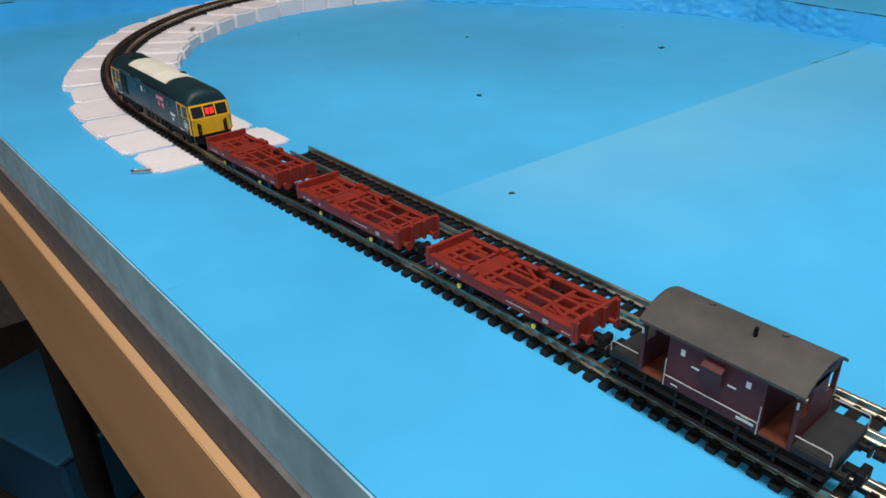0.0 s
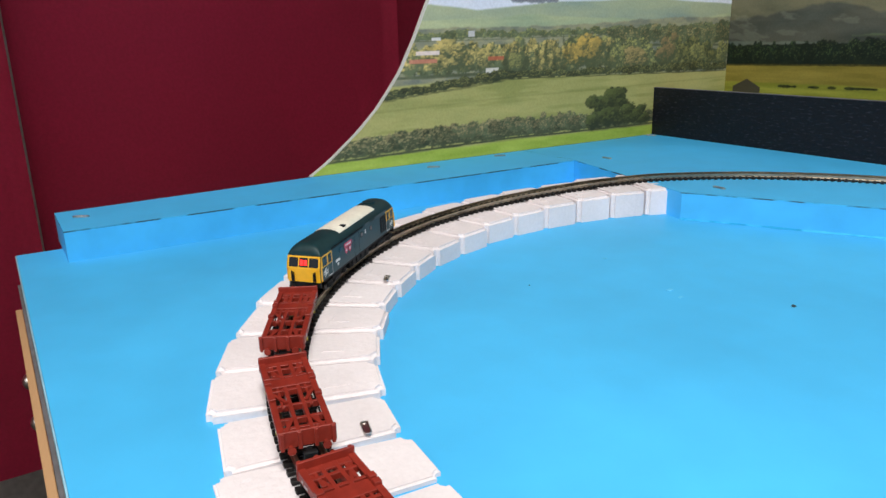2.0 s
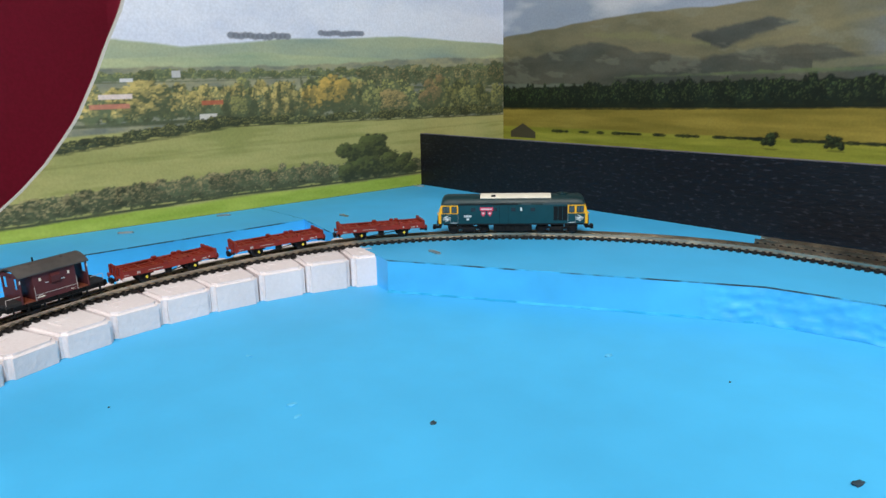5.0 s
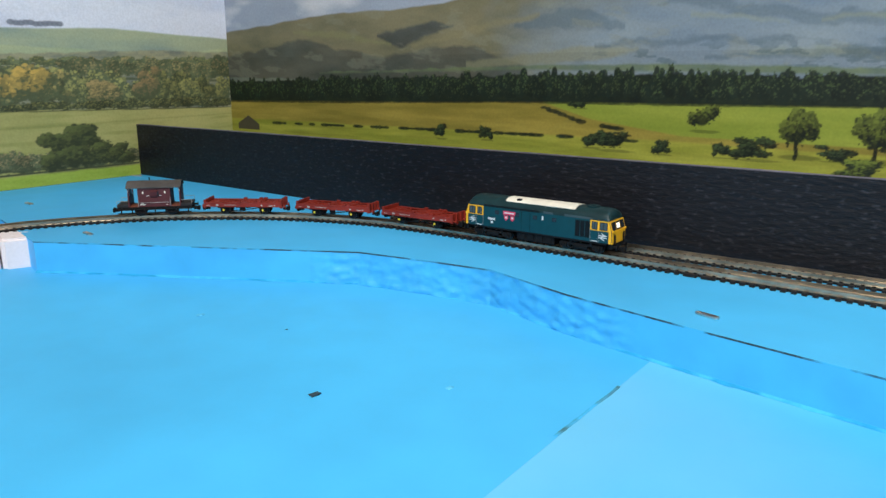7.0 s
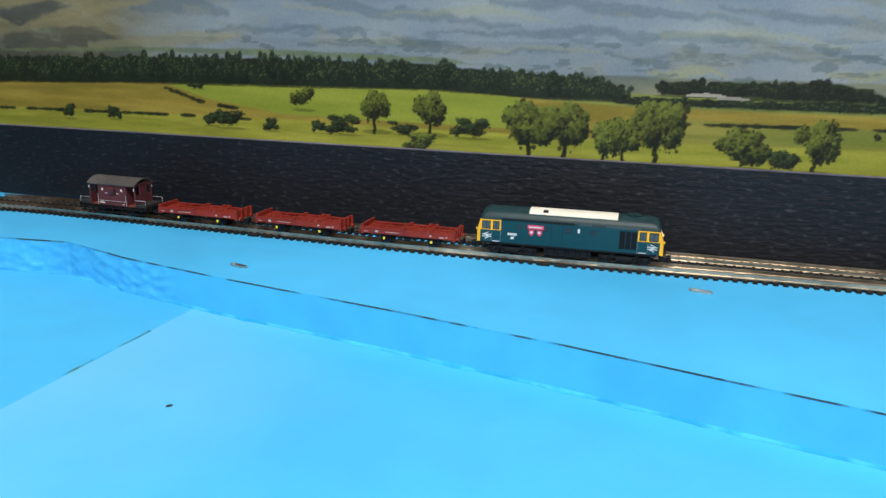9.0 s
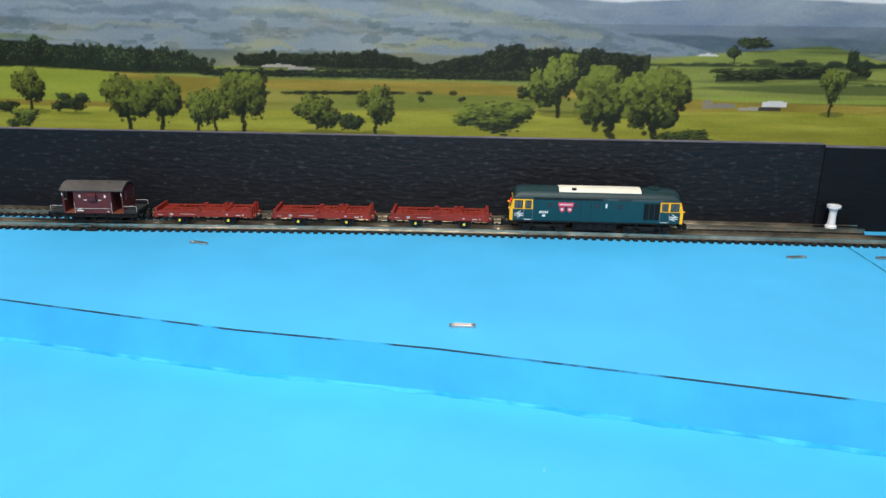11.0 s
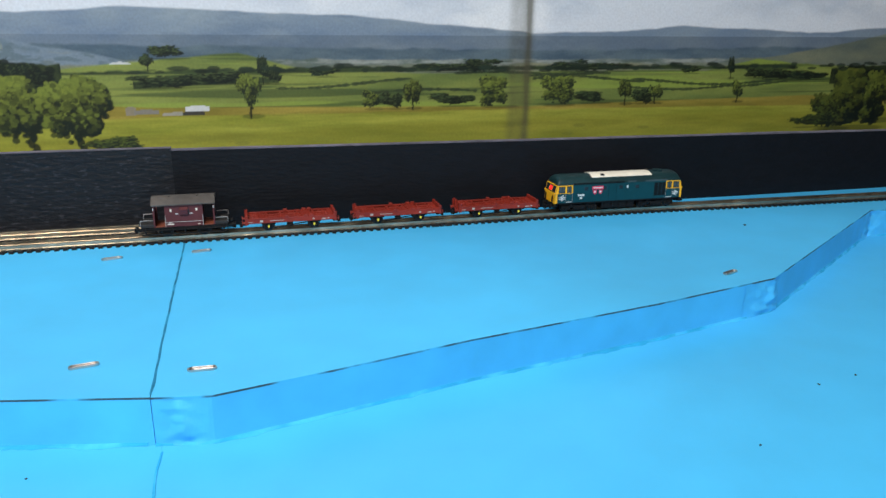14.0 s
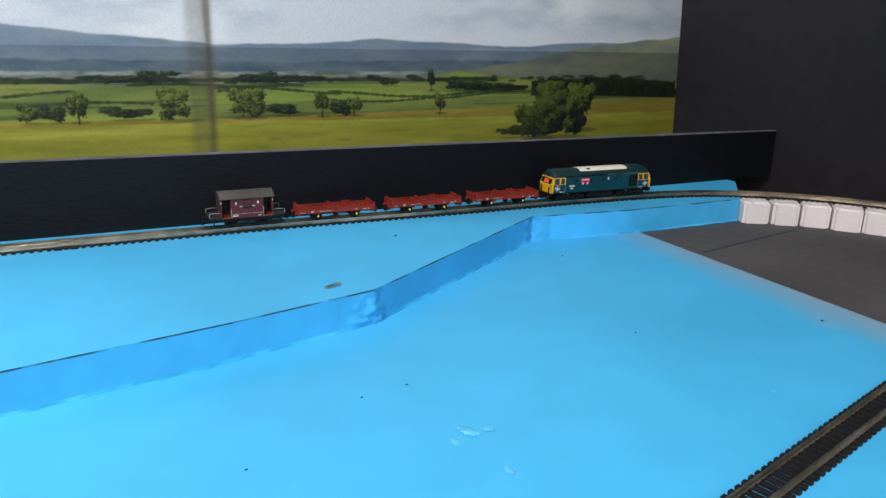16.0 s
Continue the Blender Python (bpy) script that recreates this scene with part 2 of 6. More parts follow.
def line(s):
    """A point on the track bed under the middle of the main line."""
    if s < 0:
        return np.array([CX - s, CY - RR - float(np.interp(CX - s, [-4.12, -3.2, -2.6, -2.0], [0.043, 0.047, 0.022, 0.004])), bed(s)])
    if s < ARC:
        a = -math.pi / 2 - s / RR
        r = RR + 0.07 * max(0, math.sin(min(1.8 * s / RR, math.pi))) ** 2 + float(np.interp(s, [0, 0.6, 1.2, 1.7], [0.043, 0.043, 0.030, 0.0]))
        return np.array([CX + r * math.cos(a), CY + r * math.sin(a), bed(s)])
    q = s - ARC
    while True:
        # x runs on with the straight, then follows the bend at the far end
        x = CX + q
        if x <= 7.4:
            return np.array([x, float(np.interp(x, NX, NY)), bed(s)])
        d, i = x - 7.4, NX.index(7.4)
        while i + 2 < len(NX) and d > math.hypot(NX[i + 1] - NX[i], NY[i + 1] - NY[i]):
            d -= math.hypot(NX[i + 1] - NX[i], NY[i + 1] - NY[i])
            i += 1
        f = d / math.hypot(NX[i + 1] - NX[i], NY[i + 1] - NY[i])
        return np.array([NX[i] + f * (NX[i + 1] - NX[i]), NY[i] + f * (NY[i + 1] - NY[i]), bed(s)])


def smooth_line(s):
    return sum(line(s + d) for d in (-0.24, -0.16, -0.08, 0, 0.08, 0.16, 0.24)) / 7 if s > ARC - 0.3 or s < 2.2 else line(s)


# ---- the board ----
FRONT = -1.057
for k, (x0, x1, mt, lab) in enumerate([(-7.3, -2.6702, M_FIELD, "sheet of foam painted bright sky blue, level layout base"),
                                       (-2.6698, 2.4498, M_MID, "sheet of foam with thin sky-blue paint, paler at one joint"),
                                       (2.4502, 7.28, M_EAST, "sheet of sky-blue foam fading to grey at its far end")]):
    tagged(slab("baseboard_%d" % (k + 1), [(x0, FRONT), (x1, FRONT), (x1, 5.3), (x0, 5.3)], -0.17, 0.0, mt), lab, "baseboard", kind="structure")
side = slab("trim_1", [(-7.303, FRONT - 0.006), (7.28, FRONT - 0.006), (7.28, FRONT - 0.001), (-7.303, FRONT - 0.001)], -0.17, -0.004, M_WORN)
tagged(side, "pale worn blue edge along the front of the foam board", "trim", kind="structure")
side = slab("trim_2", [(-7.32, -1.078), (9.6, -1.078), (9.6, 5.3), (-7.32, 5.3)], -0.335, -0.172, M_SLATE)
tagged(side, "dark grey board under the blue foam", "trim", kind="structure")
side = slab("trim_3", [(-7.36, -1.112), (9.6, -1.112), (9.6, -1.08), (-7.36, -1.08)], -1.10, -0.325, M_PINE, bev=0.4)
tagged(side, "pine fascia board along the front of the table", "fascia", kind="structure")
side = slab("trim_4", [(-7.36, -1.079), (-7.325, -1.079), (-7.325, 5.3), (-7.36, 5.3)], -1.10, -0.325, M_PINE, bev=0.4)
tagged(side, "pine fascia board along the end of the table", "fascia", kind="structure")
grey = slab("baseboard_4", [(7.285, FRONT), (9.6, FRONT), (9.6, 5.3), (7.285, 5.3)], -0.17, -0.002, M_GREY)
tagged(grey, "bare dark grey board beside the blue foam", "baseboard", kind="structure")
crease = slab("board_joint", [(7.34, 3.02), (8.9, 3.30), (8.9, 3.315), (7.34, 3.035)], -0.002, 0.0015, M_CUT)
tagged(crease, "thin dark joint line across the grey board", "joint", kind="structure")

EDGE = [(-5.72, 2.385), (-5.03, 2.77), (-4.2, 3.235), (-3.84, 3.30), (-3.5, 3.345), (-3.06, 3.215), (-2.5, 3.11), (-1.69, 2.99),
        (-1.05, 2.88), (-0.53, 2.77), (-0.12, 2.69), (0.57, 2.60), (1.3, 2.46), (1.95, 2.335), (2.4305, 2.236)]
EDGE2 = [(2.4325, 2.235), (2.61, 2.205), (3.01, 2.29), (3.5, 2.405), (4.35, 2.56), (5.03, 2.715), (6.45, 3.635), (7.2, 3.56),
         (8.2, 3.56), (8.68, 4.06)]


def terrace(name, outline, label, cut=None):
    ob = slab(name, outline, 0.0005, UP - 0.007, M_FOAM)
    tagged(ob, label, "foam terrace", kind="structure")
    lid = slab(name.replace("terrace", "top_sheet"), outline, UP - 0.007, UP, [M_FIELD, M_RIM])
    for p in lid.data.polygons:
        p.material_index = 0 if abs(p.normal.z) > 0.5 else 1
    lid.parent = ob
    return ob


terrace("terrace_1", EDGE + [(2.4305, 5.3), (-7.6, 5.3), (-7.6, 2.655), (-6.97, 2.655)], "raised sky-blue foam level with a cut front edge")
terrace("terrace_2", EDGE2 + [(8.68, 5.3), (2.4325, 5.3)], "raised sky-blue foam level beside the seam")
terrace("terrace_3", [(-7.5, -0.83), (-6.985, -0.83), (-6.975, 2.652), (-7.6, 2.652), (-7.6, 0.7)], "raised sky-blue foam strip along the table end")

# black strip that stands in front of the picture wall
for k, (x0, x1, y0, y1, h0, h1) in enumerate([(-7.6, 2.38, 4.15, 4.19, 0.59, 0.60), (2.3805, 9.17, 4.144, 4.184, 0.588, 0.55)]):
    bm = bmesh.new()
    hexa(bm, [v3(x0, y0, UP + 0.001), v3(x1, y0, UP + 0.001), v3(x1, y1, UP + 0.001), v3(x0, y1, UP + 0.001)],
         [v3(x0, y0, h0), v3(x1, y0, h1), v3(x1, y1, h1), v3(x0, y1, h0)])
    strip = link("wall_strip_%d" % (k + 1), bm, M_BLACK2 if k else M_BLACK)
    tagged(strip, "low black textured board along the back of the layout", "retaining wall", kind="structure")
    bm = bmesh.new()
    n = 60
    rows = []
    for i in range(n + 1):
        f = i / n
        x, h = x0 + (x1 - x0) * f, h0 + (h1 - h0) * f + 0.001
        e = (0.006 if k else 0.002) + (0.005 if k else 0.003) * max(0, noise.noise(Vector((x * 3.1, 0.4, k))))
        rows.append([bm.verts.new(v3(x, y, z)) for y, z in ((y0 - 0.001, h), (y1, h), (y1, h + e), (y0 - 0.001, h + e))])
    for ra, rb in zip(rows, rows[1:]):
        for i in range(4):
            bm.faces.new((ra[i], ra[(i + 1) % 4], rb[(i + 1) % 4], rb[i]))
    part("raw_edge", bm, M_RAWEDGE, strip, "grey raw top edge of the board")
bm = bmesh.new()
A, B, LEAN = (8.985, 5.13), (9.78, 2.0), 0.17
hexa(bm, [v3(A[0], A[1], -0.1), v3(B[0], B[1], -0.1), v3(B[0] + 0.1, B[1], -0.1), v3(A[0] + 0.1, A[1], -0.1)],
     [v3(A[0] - LEAN, A[1], 3.2), v3(B[0] - LEAN, B[1], 3.2), v3(B[0] + 0.1 - LEAN, B[1], 3.2), v3(A[0] + 0.1 - LEAN, A[1], 3.2)])
tagged(link("wall_east", bm, M_PANEL), "tall matt black panel closing the end of the layout", "panel", kind="structure")

# the room round the table
room = [(-17, -14), (17, -14), (17, 9), (-17, 9)]
tagged(slab("floor", room, -7.6, -7.5, M_FLOOR), "dark carpeted room floor", "floor", kind="structure")
tagged(slab("ceiling", room, 14.0, 14.2, M_WALL), "plain white ceiling", "ceiling", kind="structure")
for k, (a, b) in enumerate(zip(room, room[1:] + room[:1])):
    dx, dy = (b[0] - a[0]), (b[1] - a[1])
    ln = math.hypot(dx, dy)
    ox, oy = dy / ln * 0.3, -dx / ln * 0.3
    tagged(slab("wall_%d" % (k + 1), [a, b, (b[0] + ox, b[1] + oy), (a[0] + ox, a[1] + oy)], -7.5, 14, M_WALL),
           "plain painted room wall", "wall", kind="structure")


def curtain(y0, y1, x, low, lab, waves, deep):
    """A hanging sheet of cloth with soft vertical folds."""
    bm = bmesh.new()
    n = max(12, int((y1 - y0) * 14))
    rows = []
    for z in [low + (9.0 - low) * j / 10 for j in range(11)]:
        row = []
        for i in range(n + 1):
            y = y0 + (y1 - y0) * i / n
            d = deep * (math.sin(y * waves) + 0.4 * math.sin(y * waves * 2.3 + z * 0.4)) + (0.10 if i in (0, n) else 0)
            row.append(bm.verts.new(v3(x + d, y, z)))
        rows.append(row)
    for a, b in zip(rows, rows[1:]):
        for i in range(n):
            bm.faces.new((a[i], a[i + 1], b[i + 1], b[i]))
    bmesh.ops.solidify(bm, geom=bm.faces[:], thickness=0.004)
    tagged(link("curtain", bm, M_RED, smooth=60), lab, "curtain", "red curtains")


curtain(-7.0, -0.86, -9.35, -2.45, "dark red hanging cloth panel with a folded edge", 0.8, 0.10)
curtain(-0.84, 2.50, -9.52, -2.45, "dark red hanging cloth beside the table end", 1.3, 0.05)
curtain(2.2, 6.5, -10.3, -2.45, "dark red hanging cloth behind the picture wall", 1.1, 0.05)


# ---- track ----
def rail_mesh(points, gauge, name, parent, label=""):
    """Two rails of I section along a list of bed points."""
    prof = [(-0.9, 1.6), (0.9, 1.6), (0.9, 1.9), (0.25, 2.2), (0.25, 3.1), (0.55, 3.3), (0.55, 3.9), (0.4, 4.0), (-0.4, 4.0), (-0.55, 3.9), (-0.55, 3.3),
            (-0.25, 3.1), (-0.25, 2.2), (-0.9, 1.9)]
    for sgn in (1, -1):
        bm = bmesh.new()
        rows = []
        for i, p in enumerate(points):
            a, b = points[max(i - 1, 0)], points[min(i + 1, len(points) - 1)]
            d = Vector((b[0] - a[0], b[1] - a[1], 0)).normalized()
            lf = Vector((-d.y, d.x, 0))
            o = v3(*p)
            rows.append([bm.verts.new(o + lf * (sgn * gauge / 2 + w) * MM + Vector((0, 0, h * MM))) for w, h in prof])
        for ra, rb in zip(rows, rows[1:]):
            for i in range(len(prof)):
                j = (i + 1) % len(prof)
                bm.faces.new((ra[i], ra[j], rb[j], rb[i]))
        bm.faces.new(rows[0])
        bm.faces.new(rows[-1][::-1])
        part("rail", bm, M_RAIL, parent, label)


SLEEPER = None


def sleepers(points, parent, limit):
    """One sleeper at each point; those past the limit go into one mesh."""
    global SLEEPER
    if SLEEPER is None:
        bm = bmesh.new()
        box(bm, -1.25, 1.25, -8.6, 8.6, 0, 1.6, 0.15)
        for sgn in (1, -1):
            for e in (-1.5, 1.5):
                box(bm, -0.8, 0.8, sgn * 4.9 + e - 0.45, sgn * 4.9 + e + 0.45, 1.6, 2.3)
        SLEEPER = bpy.data.meshes.new("sleeper")
        bm.to_mesh(SLEEPER)
        bm.free()
        SLEEPER.materials.append(M_SLEEP)
    rest = bmesh.new()
    for i, (p, a) in enumerate(points):
        m = Matrix.Translation(v3(*p)) @ Matrix.Rotation(a + random.gauss(0, 0.008), 4, "Z")
        if i < limit:
            ob = new("sleeper", SLEEPER)
            ob.parent = parent
            ob.matrix_basis = m
        else:
            box(rest, -1.25, 1.25, -8.6, 8.6, 0, 1.6)
            bmesh.ops.transform(rest, matrix=m, verts=rest.verts[-8:])
    if len(rest.verts):
        ob = part("sleeper", rest, M_SLEEP, parent)
        ob["kind"] = "stuff"
    else:
        rest.free()


def lay(name, fn, s0, s1, pitch, label, limit=300, web=True):
    tr = thing(name)
    tagged(tr, label, "railway track")
    n = int((s1 - s0) / 0.05)
    pts = [fn(s0 + (s1 - s0) * i / n) for i in range(n + 1)]
    rail_mesh(pts, 9.5, name, tr)
    st = []
    s = s0 + pitch / 2
    while s < s1:
        a, b = fn(s - 0.02), fn(s + 0.02)
        st.append((tuple(fn(s)), math.atan2(b[1] - a[1], b[0] - a[0])))
        s += pitch
    sleepers(st, tr, limit)
    if web:
        bm = bmesh.new()
        for sgn in (1, -1):
            rows = []
            for i, p in enumerate(pts):
                a, b = pts[max(i - 1, 0)], pts[min(i + 1, n)]
                d = Vector((b[0] - a[0], b[1] - a[1], 0)).normalized()
                lf = Vector((-d.y, d.x, 0))
                rows.append([bm.verts.new(v3(*p) + lf * (sgn * 4.9 + w) * MM + Vector((0, 0, h * MM))) for w, h in ((-0.8, 0.1), (0.8, 0.1), (0.8, 1.3), (-0.8, 1.3))])
            for ra, rb in zip(rows, rows[1:]):
                for i in range(4):
                    bm.faces.new((ra[i], ra[(i + 1) % 4], rb[(i + 1) % 4], rb[i]))
        part("sleeper_web", bm, M_SLEEP, tr)
    return tr


PITCH = 4.9 / 123.5
lay("main_track", smooth_line, -3.6, 20.2, PITCH, "model railway track with black sleepers and bright metal rails", 300)


main_track = bpy.data.objects["main_track"]
for s in (5.19, ARC + 1.405, ARC + 2.884, ARC + 7.9):
    o, q = smooth_line(s), smooth_line(s + 0.02)
    m = Matrix.Translation(v3(*o)) @ Matrix.Rotation(math.atan2(q[1] - o[1], q[0] - o[0]), 4, "Z")
    for x in (-4.6, 4.6):
        bm = boxes((x - 2.4, x + 2.4, -9.0, 9.0, 0, 1.75), bev=0.15)
        bm.transform(m)
        part("joint_sleeper", bm, M_SLEEP, main_track)
    for w in (-4.75, 4.75):
        bm = boxes((-4.2, 4.2, w - 1.3, w + 1.3, 1.75, 3.0), bev=0.2)
        bm.transform(m)
        part("rail_joiner", bm, M_RAIL, main_track)


def straight(a, b):
    return lambda s: np.array([a[0] + (b[0] - a[0]) * s / math.dist(a[:2], b[:2]), a[1] + (b[1] - a[1]) * s / math.dist(a[:2], b[:2]), a[2]])


lay("siding_track", straight((-3.29, -0.287, 0), (1.5, -0.275, 0)), 0, 4.77, PITCH, "short straight siding of black-sleepered model track on the blue board", 110)
lay("back_track", lambda s: np.array([-4.9 + s, float(np.interp(-4.9 + s, [-4.9, -4.2, -3.0, -1.0, 0.4, 2.7], [3.95, 4.0, 4.035, 4.06, 4.10, 4.11])), UP]), 0.3, 7.5, PITCH,
    "second track of dark sleepers close against the black board", 140)
lay("lower_track", straight((5.42, 0.99, 0), (8.9, 1.87, 0)), 0, 3.0, PITCH, "piece of black-sleepered model track lying on the blue board", 70)


# ---- polystyrene risers under the bend ----
def riser(parent, s0, s1, z0a, z1a, half=0.255, bev=1.7):
    """One wedge of white foam between two places on the line, with its top as high as the bed."""
    def edge(s, z, w):
        p, q = smooth_line(s - 0.03), smooth_line(s + 0.03)
        d = Vector((q[0] - p[0], q[1] - p[1], 0)).normalized()
        lf = Vector((-d.y, d.x, 0))
        o = smooth_line(s)
        return Vector((o[0] + lf.x * w, o[1] + lf.y * w, z)) * G
    bm = bmesh.new()
    w0 = half + random.uniform(-0.03, 0.015) + 0.015 * max(0, min(1, 0.9 - s0))
    wi = half + random.uniform(-0.012, 0.012) + 0.05 * max(0, math.sin(min(max(1.8 * s0 / RR, 0), math.pi))) ** 2
    off = float(np.interp(s0, [0, 0.6, 1.2, 1.7], [0.04, 0.04, 0.028, 0]))   # the track lies off the middle here
    w0, wi = w0 - 0.55 * off, wi + 0.85 * off
    j0, j1 = random.uniform(-0.012, 0.012), random.uniform(-0.006, 0.006)
    fs = hexa(bm, [edge(s0 + j0, 0.001, w0), edge(s1 + j0, 0.001, w0), edge(s1 + j1, 0.001, -wi), edge(s0 + j1, 0.001, -wi)],
              [edge(s0 + j0, z0a, w0), edge(s1 + j0, z1a, w0), edge(s1 + j1, z1a, -wi), edge(s0 + j1, z0a, -wi)])
    upright = [e for f in fs for e in f.edges if abs(e.verts[0].co.z - e.verts[1].co.z) > z0a * G * 0.5]
    bmesh.ops.bevel(bm, geom=list(set(upright)), offset=2.6 * MM, segments=3, affect="EDGES")
    top = max(v.co.z for v in bm.verts)
    lip = [e for e in bm.edges if min(v.co.z for v in e.verts) > top - 0.6 * MM]
    bmesh.ops.bevel(bm, geom=lip, offset=min(bev, 123.5 * z0a * 0.35) * MM, segments=3, affect="EDGES")
    if s0 > 0.4:                             # moulded mark beside the track
        m = (s0 + s1) / 2
        for a, b, c, d in ((m - 0.055, m - 0.04, -0.11, -0.19), (m - 0.038, m + 0.03, -0.11, -0.125)):
            z = (z0a + z1a) / 2
            hexa(bm, [edge(a, z - 0.004, c), edge(b, z - 0.004, c), edge(b, z - 0.004, d), edge(a, z - 0.004, d)],
                 [edge(a, z + 0.003, c), edge(b, z + 0.003, c), edge(b, z + 0.003, d), edge(a, z + 0.003, d)])
    return part("foam_block", bm, M_STYRO, parent, smooth=40)


ramp = thing("foam_incline")
tagged(ramp, "curved ramp of white polystyrene blocks carrying the track up", "foam riser")
s = -0.68
while s < 4.3:
    g = 0.004 + 0.012 * max(0, 1 - (s + 0.7) / 2.2)
    e = s + 0.2655
    riser(ramp, s + g, e - g, bed(s + 0.13) - 0.0015, bed(s + 0.13) - 0.0015 + 0.0005)
    s = e
ramp2 = thing("foam_incline")
tagged(ramp2, "row of white polystyrene blocks carrying the track over the grey board", "foam riser")
s = 19.17
while s < 20.6:
    riser(ramp2, s + 0.008, s + 0.215, bed(s) - 0.0015, bed(s) - 0.0015, 0.2)
    s += 0.225


# ---- the printed landscapes ----
def value_noise(x, y, seed):
    xi, yi = np.floor(x).astype(np.int64), np.floor(y).astype(np.int64)
    fx, fy = x - xi, y - yi
    fx, fy = fx * fx * (3 - 2 * fx), fy * fy * (3 - 2 * fy)

    def h(a, b):
        v = (a * 374761393 + b * 668265263 + seed * 974711) & 0x7FFFFFFF
        v = ((v ^ (v >> 13)) * 1274126177) & 0x7FFFFFFF
        return ((v ^ (v >> 16)) & 0xFFFF) / 65535.0

    return (h(xi, yi) * (1 - fx) + h(xi + 1, yi) * fx) * (1 - fy) + (h(xi, yi + 1) * (1 - fx) + h(xi + 1, yi + 1) * fx) * fy


def fbm(x, y, seed, octaves=4):
    v, a, tot = 0, 1.0, 0
    for o in range(octaves):
        v = v + a * value_noise(x * 2 ** o, y * 2 ** o, seed + o * 17)
        tot += a
        a *= 0.55
    return v / tot


def srgb(r, g, b):
    return np.array([(c / 255 / 12.92 if c < 10 else ((c / 255 + 0.055) / 1.055) ** 2.4) for c in (r, g, b)])


class Print:
    """A picture on a grid of plan places: X along the wall, Z up."""

    def __init__(self, X, Z, seed):
        self.X, self.Z = X, Z
        self.C = np.zeros(X.shape + (3,))
        self.rng = np.random.RandomState(seed)
        self.seed = seed
        self.dz = Z[1, 0] - Z[0, 0]

    def lay(self, mask, color):
        m = np.clip(mask, 0, 1)[..., None]
        self.C = self.C * (1 - m) + m * color

    def under(self, xs, zs, rough=0.02, freq=6.0, soft=0.012):
        """A mask of all that lies under a wavy line."""
        top = np.interp(self.X, xs, zs) + rough * (fbm(self.X * freq, self.X * 0 + 3.3, self.seed + len(xs)) - 0.5) * 2
        return np.clip((top - self.Z) / soft + 0.5, 0, 1)

    def mottled(self, a, b, fx, fz, seed, octaves=4, sharp=1.6):
        n = np.clip((fbm(self.X * fx, self.Z * fz, seed, octaves) - 0.5) * sharp + 0.5, 0, 1)[..., None]
        return a * (1 - n) + b * n

    def splat(self, x, z, rx, rz, color, strength=0.9):
        row = self.X[0]
        i0, i1 = np.searchsorted(row, x - rx * 1.3), np.searchsorted(row, x + rx * 1.3)
        col = self.Z[:, 0]
        j0, j1 = np.searchsorted(col, z - rz * 1.3), np.searchsorted(col, z + rz * 1.3)
        if i1 <= i0 or j1 <= j0:
            return
        X, Z = self.X[j0:j1, i0:i1], self.Z[j0:j1, i0:i1]
        d = ((X - x) / rx) ** 2 + ((Z - z) / rz) ** 2
        m = (np.clip((1.25 - d) / 0.5, 0, 1) * strength)[..., None]
        self.C[j0:j1, i0:i1] = self.C[j0:j1, i0:i1] * (1 - m) + m * color

    def tree(self, x, base, high, wide, dark, light, leaves=90, trunk=True):
        """A crown of many leaf clumps, lit from above and one side."""
        r = self.rng
        self.splat(x + wide * 0.1, base, wide * 0.5, high * 0.06, dark * 0.8, 0.45)
        bush = high < wide * 1.05 or not trunk
        if trunk and not bush:
            for k in range(5):
                self.splat(x + r.normal(0, wide * 0.02), base + high * 0.08 * k, wide * 0.05, high * 0.07, dark * 0.6)
        lo = 0.22 if bush else 0.4
        lobes = [(r.uniform(-0.38, 0.38), r.uniform(lo, 0.86), r.uniform(0.11, 0.21)) for _ in range(11)] + [(r.uniform(-0.1, 0.1), 0.46 if bush else 0.56, 0.28)]
        for u, v, s in lobes:
            self.splat(x + u * wide, base + v * high, s * wide * 0.95, s * high * 0.95, dark * r.uniform(0.7, 1.15), 0.92)
        for k in range(int(leaves * 0.5)):      # loose sprays that break up the outline
            u, v, q = lobes[r.randint(len(lobes))]
            a = r.uniform(-0.4, 3.6)
            e = r.uniform(0.02, 0.05)
            self.splat(x + (u + q * 1.15 * math.cos(a)) * wide, base + min(v + q * 1.15 * math.sin(a), 1.04) * high, e * wide, e * high, dark * r.uniform(0.8, 1.5), 0.8)
        leaves = int(leaves * 6)
        for k in range(leaves):
            u, v, s = lobes[r.randint(len(lobes))]
            a, q = r.uniform(0, 6.283), math.sqrt(r.uniform(0, 1)) * s * r.choice([1.0, 1.0, 1.3])
            cx, cz = u + q * math.cos(a), v + q * math.sin(a) * 1.1
            lit = np.clip(0.36 + 0.46 * (q * math.sin(a) / s) - 0.35 * (q * math.cos(a) / s) + 0.35 * (cz - 0.6) + r.normal(0, 0.2) - 0.15 * (k < leaves * 0.4), 0, 1)
            e = r.uniform(0.012, 0.042)
            self.splat(x + cx * wide, base + min(cz, 1.0) * high, e * wide * 1.2, e * high, dark * (1 - lit) + light * lit, 0.85)

    def mass(self, xs, low, top, a, b, seed, fx=14):
        """A solid strip of woodland between two lines."""
        inside = (self.X >= xs[0]) & (self.X <= xs[-1])
        lo = np.interp(self.X, xs, low)
        self.lay(self.under(xs, top, 0.025, 8) * np.clip((self.Z - lo) / 0.01, 0, 1) * inside, self.mottled(a, b, fx, fx, seed, 5, 2.2))

